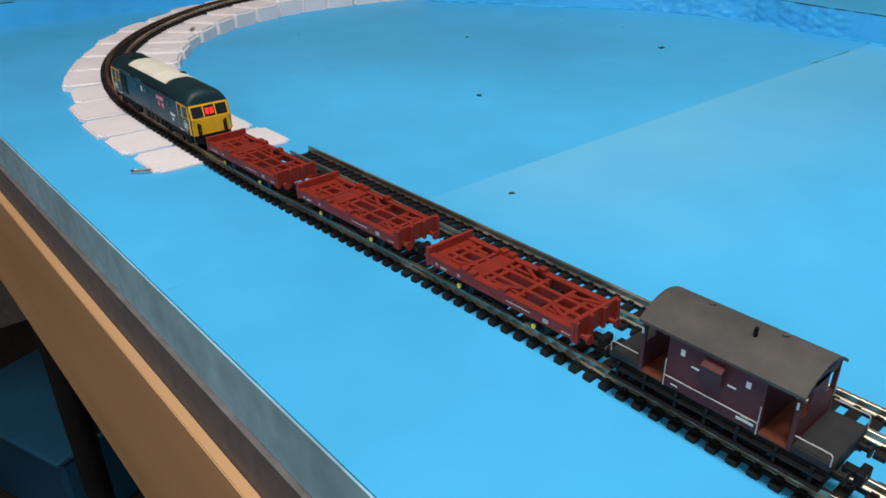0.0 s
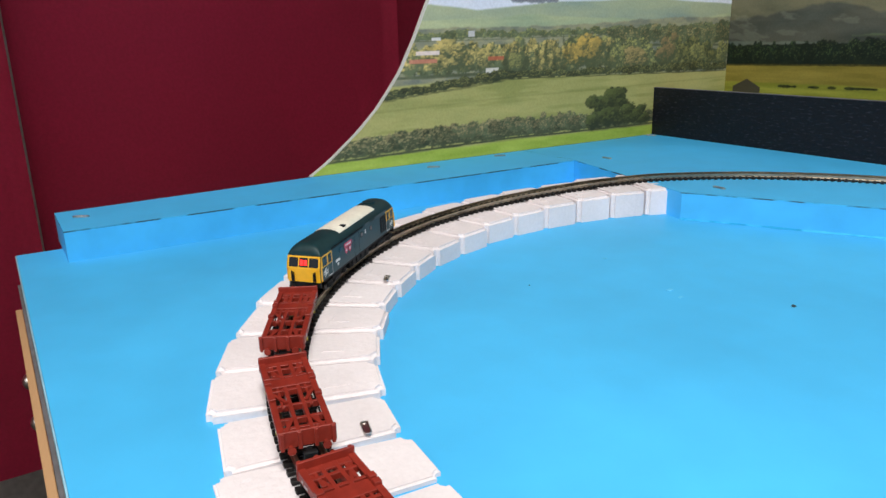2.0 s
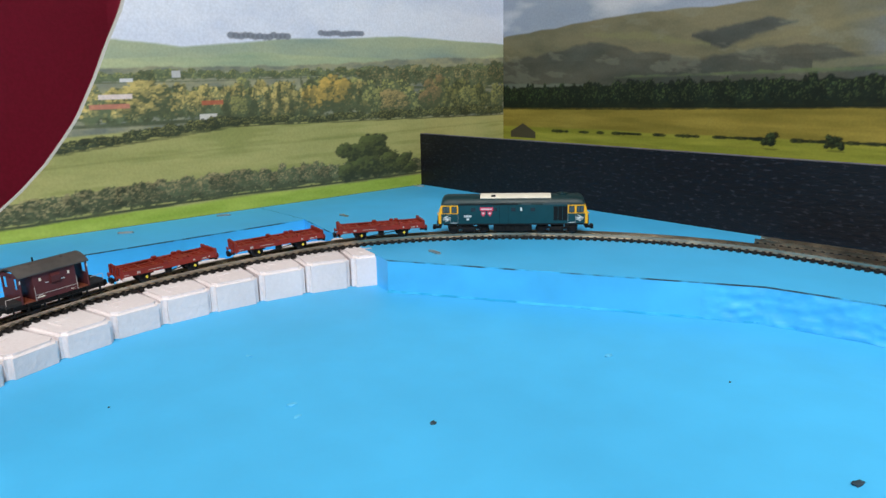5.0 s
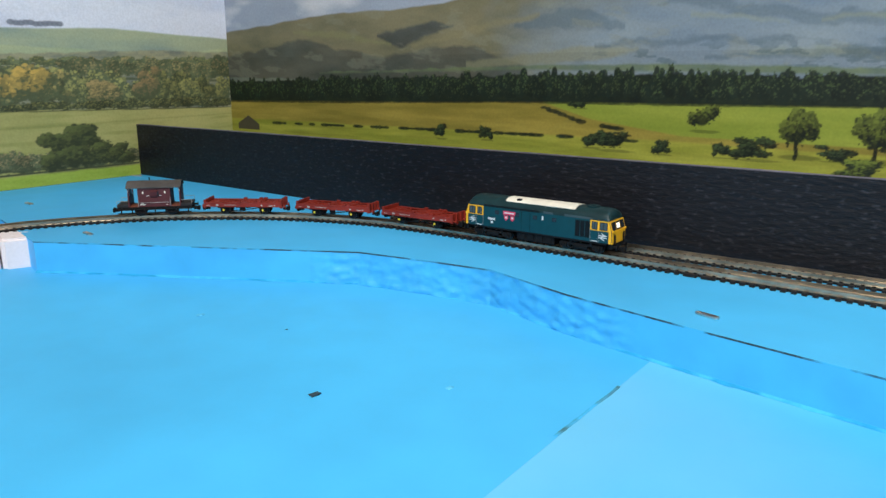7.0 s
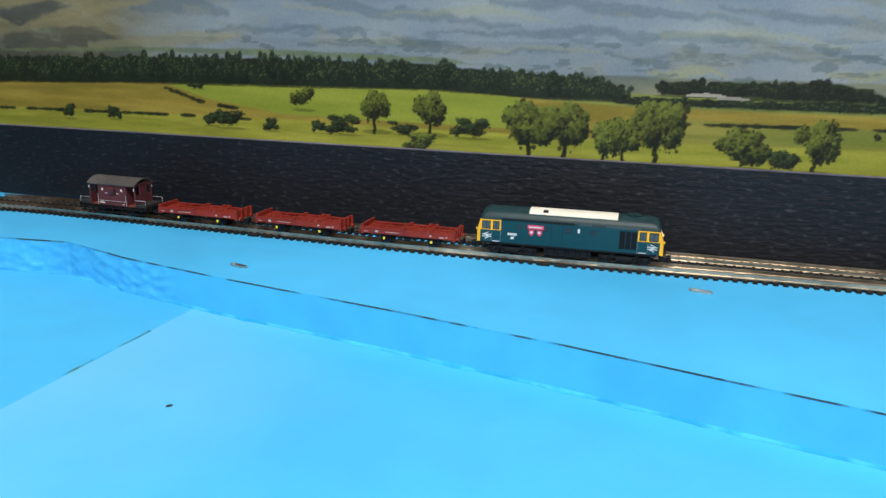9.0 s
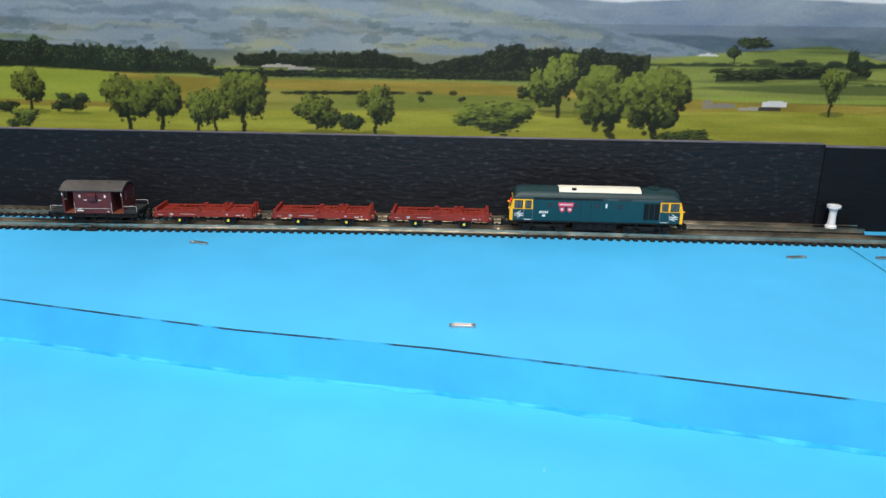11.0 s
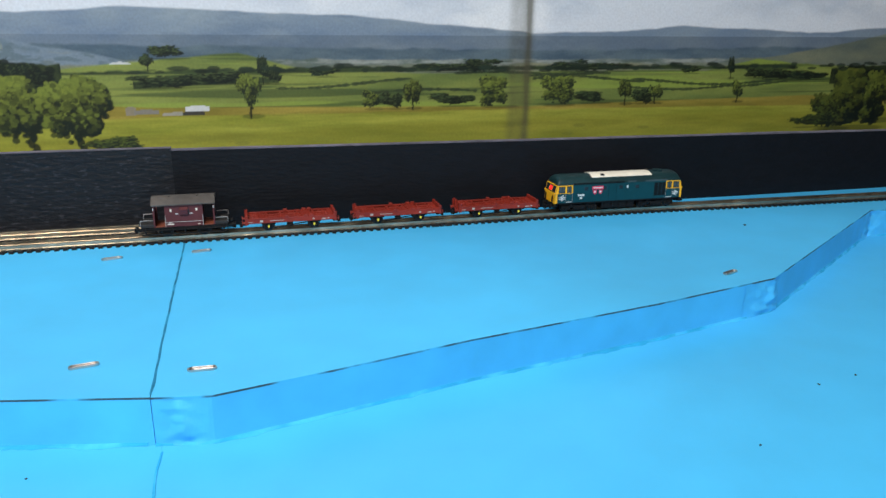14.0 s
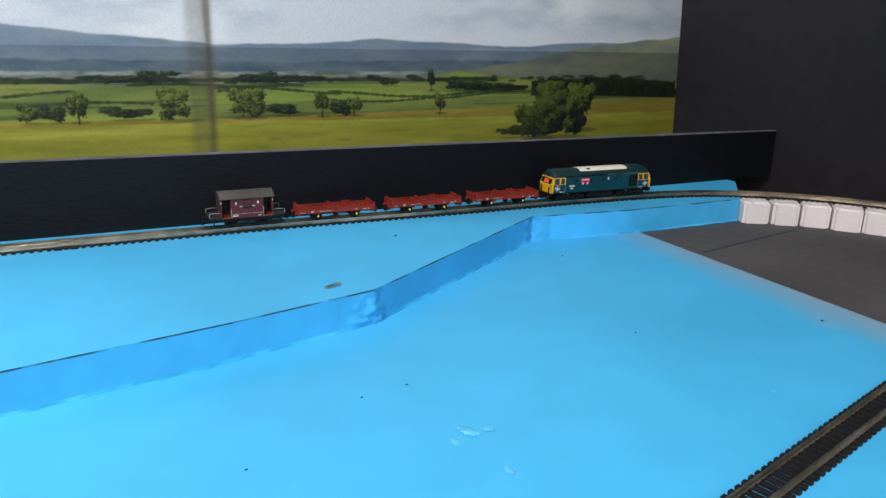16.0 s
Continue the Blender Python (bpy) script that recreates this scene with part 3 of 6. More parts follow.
    def belt(self, xs, low, top, wide, dark, light, step, leaves=20):
        """A row of trees between two lines."""
        x = xs[0]
        while x < xs[-1]:
            b, t = np.interp(x, xs, low), np.interp(x, xs, top)
            h = (t - b) * self.rng.uniform(0.75, 1.08)
            k = self.rng.uniform(0.7, 1.25)
            self.tree(x, b, h, wide * self.rng.uniform(0.7, 1.2), dark * k, light * k, leaves, False)
            x += step * self.rng.uniform(0.6, 1.4)


def paint_north(P):
    X, Z = P.X, P.Z
    # the second sheet repeats the first as a mirror image
    MIR = 4.763
    m = X > MIR
    S0 = srgb(205, 210, 218)
    P.lay(np.ones_like(X), S0)
    cloud = np.clip((fbm(X * 0.9, Z * 2.6, 5) - 0.46) * 5, 0, 1) * np.clip((Z - 1.22) * 6, 0, 1)
    P.lay(cloud * 0.85, srgb(158, 172, 190))
    P.lay(np.clip((-3.4 - X) / 2, 0, 1) * 0.7, srgb(150, 165, 185))
    P.lay(np.clip((fbm(X * 1.3, Z * 4, 9) - 0.6) * 6, 0, 1) * 0.7, srgb(228, 229, 231))
    # far blue range
    far = P.under([0.3, 0.9, 1.5, 2.1, 3.4, 4.2, 4.6, 4.77, 5.3, 5.97, 6.7, 7.3, 7.7, 8.3, 8.95], [1.31, 1.3, 1.28, 1.31, 1.27, 1.21, 1.18, 1.16, 1.18, 1.22, 1.2, 1.18, 1.21, 1.23, 1.27], 0.02, 3)
    P.lay(far, P.mottled(srgb(104, 124, 148), srgb(134, 148, 158), 2.5, 7, 21))
    P.lay(far * np.clip((fbm(X * 1.6, Z * 5, 24, 5) - 0.52) * 12, 0, 1) * 0.4, srgb(92, 112, 134))
    P.lay(P.under([1.0, 2.2, 3.4, 4.7, 6.0, 7.2, 8.9], [1.10, 1.08, 1.07, 1.05, 1.06, 1.07, 1.10], 0.02, 5), P.mottled(srgb(72, 96, 116), srgb(108, 128, 138), 4, 14, 22))
    P.lay(P.under([1.0, 3.0, 5, 7, 8.9], [1.0, 0.995, 0.985, 0.99, 1.0], 0.012, 8), P.mottled(srgb(96, 112, 104), srgb(165, 172, 165), 9, 40, 23, 4, 2.6))
    # the big hill, its plantations and screes
    hill = P.under([-7.65, -6.4, -5.1, -4.6, -3.5, -2.4, -1.0, 0.0, 0.6, 1.0, 1.4, 1.9, 2.4], [1.37, 1.47, 1.50, 1.56, 1.63, 1.78, 1.82, 1.62, 1.45, 1.27, 1.13, 1.03, 0.9], 0.025, 2.5)
    east = np.clip((X + 4.6) / 0.9 + 1.2 * (fbm(X * 2, Z * 3, 30) - 0.5), 0, 1)[..., None]
    olive = P.mottled(srgb(98, 100, 76), srgb(140, 132, 98), 1.6, 5.0, 31, 6, 2.2)
    steel = P.mottled(srgb(118, 138, 156), srgb(146, 160, 166), 1.5, 5.0, 32, 6, 2.0)
    P.lay(hill, olive * (1 - east) + steel * east)

    def shape(xs, lo, hi, color, k=0.75, rough=0.03):
        """A field or wood on the hill, between two lines."""
        wob = rough * (fbm(X * 5, Z * 5, 77 + len(xs)) - 0.5) * 2 + rough * 0.6 * (fbm(X * 17, Z * 17, 78) - 0.5)
        m = np.clip((np.interp(X, xs, hi) + wob - Z) / 0.022 + 0.5, 0, 1) * np.clip((Z - np.interp(X, xs, lo) - wob) / 0.022 + 0.5, 0, 1)
        P.lay(hill * m * (X >= xs[0]) * (X <= xs[-1]) * k, color)

    shade = P.mottled(srgb(50, 60, 64), srgb(74, 84, 84), 4, 12, 34, 5, 2)
    wood = P.mottled(srgb(76, 98, 114), srgb(96, 116, 126), 6, 14, 35, 5, 2)
    shape([-7.65, -7.38, -6.62, -6.16, -5.67, -5.4, -4.82, -4.4], [0.9] * 8, [1.17, 1.19, 1.29, 1.21, 1.13, 1.18, 1.20, 1.06], shade, 0.62)
    shape([-5.75, -5.5, -5.17, -5.0], [1.29, 1.21, 1.31, 1.35], [1.31, 1.34, 1.385, 1.36], shade, 0.8)
    shape([-6.7, -6.1, -5.6], [1.34, 1.28, 1.22], [1.36, 1.33, 1.24], srgb(140, 140, 92), 0.6)
    shape([-5.4, -4.9, -4.3], [1.22, 1.27, 1.38], [1.24, 1.32, 1.41], srgb(146, 138, 98), 0.6)
    shape([-4.9, -4.3, -3.9, -3.6], [1.05, 1.08, 1.1, 1.16], [1.10, 1.15, 1.20, 1.17], srgb(148, 146, 110), 0.6)
    for xs, lo, hi in (([-4.5, -4.16, -3.7], [1.3, 1.32, 1.27], [1.33, 1.44, 1.31]), ([-3.9, -3.2, -2.7], [1.17, 1.2, 1.16], [1.2, 1.24, 1.2]), ([-3.5, -3.0, -2.3, -1.7], [1.42, 1.34, 1.26, 1.24], [1.44, 1.42, 1.32, 1.26]),
                       ([-3.2, -2.4, -1.4], [1.09, 1.1, 1.08], [1.115, 1.14, 1.10]), ([-2.3, -1.5, -0.7, 0.1], [1.2, 1.19, 1.15, 1.10], [1.21, 1.24, 1.21, 1.13]), ([-1.9, -1.2, -0.4], [1.36, 1.32, 1.24], [1.40, 1.40, 1.27]),
                       ([-0.6, 0.2, 1.0, 1.6], [1.33, 1.24, 1.13, 1.05], [1.36, 1.3, 1.19, 1.07]), ([-1.2, -0.4, 0.5, 1.2], [1.06, 1.07, 1.07, 1.03], [1.08, 1.10, 1.10, 1.05]), ([-2.6, -2.0, -1.5], [1.46, 1.5, 1.44], [1.52, 1.6, 1.5]),
                       ([-1.0, -0.2, 0.4], [1.5, 1.42, 1.36], [1.6, 1.5, 1.4])):
        shape(xs, lo, hi, wood, 0.5, 0.05)
    for xs, lo, hi in (([-3.3, -3.0, -2.75], [1.34, 1.33, 1.27], [1.37, 1.36, 1.28]), ([-2.95, -2.6, -2.35], [1.12, 1.11, 1.11], [1.14, 1.155, 1.12]), ([-2.0, -1.6, -1.2], [1.10, 1.10, 1.09], [1.12, 1.135, 1.11]),
                       ([-2.6, -1.9, -1.5], [1.29, 1.31, 1.26], [1.31, 1.36, 1.28]), ([-0.9, -0.4, 0.1], [1.17, 1.18, 1.14], [1.2, 1.22, 1.17]), ([-0.95, -0.75, -0.5], [0.97, 0.97, 0.96], [0.99, 1.04, 0.98]),
                       ([0.0, 0.35, 0.7], [1.0, 0.99, 1.0], [1.02, 1.055, 1.02]), ([0.8, 1.05, 1.3], [0.98, 0.98, 0.99], [1.0, 1.025, 1.0]), ([0.3, 0.8, 1.4], [1.2, 1.12, 1.05], [1.27, 1.2, 1.09])):
        shape(xs, lo, hi, P.mottled(srgb(150, 158, 112), srgb(166, 168, 122), 6, 14, 42), 0.32 if hi[1] > 1.1 else 0.65, 0.04)
    spots = np.clip((fbm(X * 7 + 2, Z * 22, 40, 4) - 0.60) * 18, 0, 1) * np.clip((1.24 - Z) * 9, 0, 1) * np.clip((X + 4.2) * 2, 0, 1)
    P.lay(hill * spots * 0.55, srgb(82, 104, 112))
    P.lay(hill * np.clip((fbm(X * 4 + 7, Z * 12 + X * 1.5, 44, 5) - 0.6) * 12, 0, 1) * 0.3, srgb(150, 152, 128))
    # right-hand hill
    P.lay(P.under([6.4, 6.9, 7.4, 8.0, 8.9], [0.96, 1.02, 1.10, 1.20, 1.29], 0.02, 4), P.mottled(srgb(96, 112, 108), srgb(148, 150, 118), 2.5, 7, 41))
    # rolling middle ground
    mid = P.under([-7.65, -1.6, -0.5, 0.6, 1.7, 2.3, 2.75, 3.2, 3.9, 4.76, 5.6, 6.2, 6.65, 7.2, 8.9], [0.8, 0.86, 0.87, 0.86, 0.94, 1.0, 1.03, 0.92, 0.9, 0.905, 0.9, 0.9, 0.98, 0.93, 0.9], 0.012, 4)
    P.lay(mid, P.mottled(srgb(108, 126, 58), srgb(150, 162, 70), 1.6, 9, 43, 4, 2.0))
    bands = np.clip((fbm(X * 0.55, Z * 16, 45, 3) - 0.5) * 10, 0, 1)
    P.lay(mid * bands * (X > 1.8) * 0.8, srgb(152, 174, 62))
    P.lay(mid * np.clip((fbm(X * 0.7 + 5, Z * 22, 47, 3) - 0.57) * 14, 0, 1) * (X > 1.8) * 0.8, srgb(74, 92, 46))
    for k in range(9):
        x0, z0, ln, sl = P.rng.uniform(2.6, 8.0), P.rng.uniform(0.76, 0.93), P.rng.uniform(0.4, 1.3), P.rng.uniform(-0.03, 0.03)
        for i in range(int(ln / 0.03)):
            x = x0 + i * 0.03
            P.splat(x, z0 + sl * i * 0.03 + 0.02 * math.sin(i * 0.12 + k), P.rng.uniform(0.015, 0.04), P.rng.uniform(0.005, 0.013), srgb(52, 66, 40), 0.8)
    # near fields
    P.lay(P.under([-7.65, -5.5, -4.3, -2.2, -1.7, -1.0, 0.6, 1.2, 2.2, 4.76, 7.3, 8.9], [0.76, 0.8, 0.83, 0.85, 0.82, 0.79, 0.79, 0.76, 0.7, 0.66, 0.70, 0.74], 0.006, 2), P.mottled(srgb(140, 126, 34), srgb(180, 160, 56), 1.6, 16, 51, 5, 2.2))
    g = P.under([-4.25, -3.2, -2.2, -1.7, -1.4], [0.835, 0.845, 0.85, 0.82, 0.7], 0.004) * np.clip((Z - np.interp(X, [-4.3, -3.9, -3.3, -1.4], [0.83, 0.72, 0.64, 0.62])) / 0.01, 0, 1) * (X > -4.25) * (X < -1.45)
    P.lay(g, P.mottled(srgb(138, 156, 36), srgb(164, 176, 52), 2, 14, 53))
    P.lay(np.clip((X + 1.2) / 0.3, 0, 1) * P.under([-1.5, 4.7, 8.9], [0.74, 0.66, 0.72], 0.01) * (X < 1.6), P.mottled(srgb(120, 132, 44), srgb(158, 154, 62), 1.5, 18, 55, 4, 2.4))
    P.lay(P.under([-7.65, -5, -3.5, -2.5, -1.5, -0.3, 1.2, 2.4, 4.76, 7.3, 8.9], [0.60, 0.605, 0.61, 0.60, 0.59, 0.60, 0.61, 0.64, 0.635, 0.62, 0.62], 0.008, 3), P.mottled(srgb(146, 150, 30), srgb(182, 180, 52), 1.8, 22, 57, 5, 2.2))
    P.lay(P.under([-7.65, -3, 1.0, 4.76, 8.9], [0.42, 0.45, 0.5, 0.57, 0.56], 0.03, 2, 0.04), P.mottled(srgb(138, 138, 18), srgb(166, 160, 36), 2.2, 16, 59))
    P.lay(np.clip((fbm(X * 3, Z * 30, 61, 3) - 0.55) * 5, 0, 1) * (Z < 0.8) * (Z < 0.66) * 0.35, srgb(124, 122, 26))
    # woods
    D, Lg = srgb(20, 32, 22), srgb(74, 92, 48)
    P.lay(P.under([-7.65, -6.2, -4.5, -3.3, -2.3, -1.5, -1.05], [0.93, 0.96, 1.0, 1.01, 1.0, 0.95, 0.86], 0.02, 9) * np.clip((Z - np.interp(X, [-7.65, -5.5, -4.3, -2.2, -1.7, -1.05], [0.755, 0.795, 0.825, 0.845, 0.82, 0.82])) / 0.008, 0, 1) * (X < -1.03), P.mottled(D * 0.8, srgb(40, 54, 32), 12, 9, 63))
    P.lay(P.under([-6.5, -5.6, -4.4, -3.4, -2.2, -1.8], [1.02, 1.035, 1.065, 1.07, 1.045, 0.99], 0.012, 9) * np.clip((Z - np.interp(X, [-6.5, -4.4, -2.2], [1.0, 1.03, 1.0])) / 0.02, 0, 1) * (X < -1.9) * (X > -6.4) * 0.8, P.mottled(srgb(96, 116, 88), srgb(122, 138, 84), 10, 20, 64))
    P.belt([-7.6, -6.2, -4.5, -3.3, -2.3, -1.5, -1.05], [0.755, 0.78, 0.825, 0.835, 0.85, 0.82, 0.82], [0.97, 0.99, 1.04, 1.05, 1.03, 1.0, 0.94], 0.13, D * 1.5, Lg * 1.15, 0.045, 14)
    P.mass([-0.86, -0.62], [0.86, 0.86], [0.95, 0.95], D, Lg * 0.5, 201)
    P.mass([-0.6, 0.0, 0.34], [0.86, 0.85, 0.86], [0.95, 0.96, 0.89], D, Lg * 0.5, 203)
    P.mass([0.3, 0.6, 0.95, 1.7], [0.82, 0.82, 0.82, 0.82], [0.89, 0.95, 1.0, 0.97], D, Lg * 0.55, 205)
    P.mass([-1.1, 0.2, 1.7], [0.80, 0.80, 0.79], [0.845, 0.85, 0.86], D * 1.4, Lg * 0.8, 207)
    P.mass([2.1, 2.5, 3.0], [0.81, 0.83, 0.84], [0.87, 0.9, 0.87], D * 1.2, Lg * 0.8, 209)
    P.mass([1.7, 3.0, 4.0, 4.76, 6.0, 7.0], [0.9, 0.9, 0.905, 0.91, 0.905, 0.9], [0.92, 0.935, 0.94, 0.945, 0.94, 0.93], D * 1.8, Lg * 0.9, 211, 9)
    P.mass([7.35, 8.0, 8.93], [0.78, 0.77, 0.74], [0.9, 0.93, 0.9], D, Lg * 0.5, 213)
    P.belt([-0.86, -0.62], [0.86, 0.86], [0.97, 0.97], 0.12, D, Lg * 0.6, 0.05, 16)
    P.belt([-0.62, 0.0, 0.3], [0.86, 0.85, 0.86], [0.95, 0.98, 0.90], 0.12, D, Lg * 0.6, 0.04, 16)
    P.belt([0.3, 0.9, 1.65], [0.82, 0.83, 0.84], [0.90, 1.02, 0.98], 0.16, D, Lg * 0.7, 0.05, 18)
    P.belt([-1.1, 0.2, 1.0], [0.80, 0.80, 0.80], [0.85, 0.86, 0.86], 0.14, D * 1.3, Lg, 0.05, 12)
    # hedges and bushes
    for xs, zs in (([-7.0, -5.5, -4.0, -3.6], [0.575, 0.595, 0.605, 0.60]), ([-4.25, -3.95, -3.6], [0.79, 0.70, 0.66]), ([-1.0, 0.5], [0.70, 0.72])):
        x = xs[0]
        while x < xs[-1]:
            z = np.interp(x, xs, zs)
            P.splat(x, z, P.rng.uniform(0.02, 0.05), P.rng.uniform(0.008, 0.016), D * P.rng.uniform(0.8, 1.6), 0.85)
            x += 0.035 + (0.12 if P.rng.rand() < 0.08 else 0)
    Lt = srgb(108, 120, 36)
    trees = [(-5.13, .535, .11, .11, 1), (-4.72, .545, .10, .12, 1), (-3.75, .53, .14, .26, 1), (-3.9, .54, .1, .14, 1), (-3.42, .525, .1, .12, 1), (-3.18, .68, .17, .18, 0),
             (-3.05, .53, .09, .12, 1), (-2.88, .53, .13, .26, 1), (-2.65, .56, .27, .22, 0), (-2.45, .55, .09, .2, 1), (-2.27, .56, .27, .22, 0), (-2.0, .55, .13, .24, 1), (-4.0, .79, .05, .12, 1),
             (-2.35, .44, .13, .26, 2), (-1.62, .43, .36, .32, 0), (-1.40, .43, .40, .30, 0), (-1.16, .44, .28, .22, 2), (-1.05, .44, .3, .2, 0), (-0.86, .44, .38, .30, 0),
             (-0.39, .46, .27, .28, 0), (-0.18, .46, .13, .2, 1), (0.0, .46, .29, .22, 0), (0.07, .6, .1, .1, 2), (0.30, .66, .04, .05, 1), (0.55, .66, .04, .05, 1), (0.75, .44, .22, .5, 2),
             (0.95, .68, .12, .12, 1), (1.08, .62, .12, .14, 2), (1.15, .6, .36, .3, 2), (2.81, .63, .27, .15, 2), (2.9, .84, .18, .07, 3), (2.96, .84, .12, .12, 1), (2.2, .93, .1, .09, 1), (2.32, 1.0, .09, .24, 1)]
    far_set = [(2.3, .82, .09, .5, 1), (2.6, .84, .08, .3, 1), (3.62, .66, .14, .14, 2), (3.76, .66, .11, .2, 1), (3.9, .66, .2, .12, 0), (4.2, .67, .09, .34, 1), (4.52, .66, .21, .28, 2), (3.3, .88, .06, .2, 1), (4.4, .9, .09, .3, 1), (4.15, .9, .06, .5, 1)]
    for x, b, h, w, k in trees + far_set:
        d, l = {0: (D * 0.8, Lt * 1.2), 1: (D * 0.7, Lg * 1.05), 2: (D * 1.3, Lt * 1.5), 3: (D, Lg * 0.6)}[k]
        P.tree(x, b, h, w, d, l, 150 if h > 0.2 else 60)
    P.tree(1.48, .42, .47, .44, D * 1.1, Lt * 1.4, 360)
    P.tree(1.76, .41, .49, .46, D, Lt * 1.4, 400)
    P.tree(1.95, .42, .12, .3, D * 1.2, Lt * 0.8, 60)
    for x, b, h, w, k in far_set + [(2.81, .66, .16, .12, 2), (2.9, .84, .16, .07, 3)]:
        d, l = {0: (D * 0.8, Lt * 1.2), 1: (D * 0.7, Lg * 1.05), 2: (D * 1.3, Lt * 1.5), 3: (D, Lg * 0.6)}[k]
        P.tree(MIR + (MIR - x) * 0.89, b, h, w * 0.9, d, l, 120 if h > 0.2 else 60)
    P.belt([6.75, 7.3], [0.83, 0.82], [0.89, 0.88], 0.2, D, Lg * 0.8, 0.07, 16)
    P.belt([7.5, 8.2, 8.9], [0.8, 0.78, 0.76], [0.92, 0.95, 0.9], 0.2, D, Lg * 0.6, 0.07, 20)
    P.tree(7.58, .42, .47, .62, D * 0.9, Lt * 0.9, 420)
    P.tree(7.84, .48, .40, .36, D, Lt * 1.1, 200)
    P.tree(7.40, .42, .34, .36, D * 0.9, Lt * 0.8, 160)
    P.tree(7.2, .44, .1, .4, D, Lt * 0.6, 60)
    for x in np.arange(2.2, 8.6, 0.09):
        P.splat(x + P.rng.normal(0, 0.05), 0.93 + P.rng.normal(0, 0.01), P.rng.uniform(0.02, 0.07), P.rng.uniform(0.008, 0.02), D * P.rng.uniform(1.2, 3), 0.8)
        if P.rng.rand() < 0.12:
            P.splat(x, 0.50 + P.rng.normal(0, 0.03), 0.05, 0.012, srgb(110, 110, 36), 0.4)
    # farm, barn and houses
    for x0, x1, z0, z1, c in ((2.04, 2.1, .65, .71, srgb(150, 140, 120)), (2.09, 2.24, .655, .69, srgb(140, 136, 128)), (2.26, 2.44, .645, .67, srgb(168, 164, 150)), (2.38, 2.52, .645, .675, srgb(60, 58, 54)),
                              (2.40, 2.55, .672, .71, srgb(226, 228, 230)), (1.98, 2.1, .97, .985, srgb(214, 216, 214)), (-.72, -.5, .86, .885, srgb(176, 172, 160)), (-.55, -.38, .85, .87, srgb(158, 156, 146))):
        P.lay(((X > x0) & (X < x1) & (Z > z0) & (Z < z1 - (np.abs(X - (x0 + x1) / 2) / (x1 - x0)) * 0.02)) * 0.95, c)
    roof = (np.abs(X + 7.36) < 0.15) & (Z > 0.5) & (Z < 0.63 - np.abs(X + 7.36) * 0.5)
    P.lay(roof * 0.95, srgb(74, 66, 56))
    # dark stain down the joint of the sheets
    st = 0.85 * np.exp(-((X - 4.745) / 0.028) ** 2) * (0.45 + 0.6 * fbm(X * 8, Z * 5, 71)) + 0.62 * np.exp(-((X - 4.67) / 0.075) ** 4) * (0.25 + 0.9 * fbm(X * 9, Z * 4, 73))
    P.lay(np.clip(st, 0, 0.8), srgb(84, 80, 58))


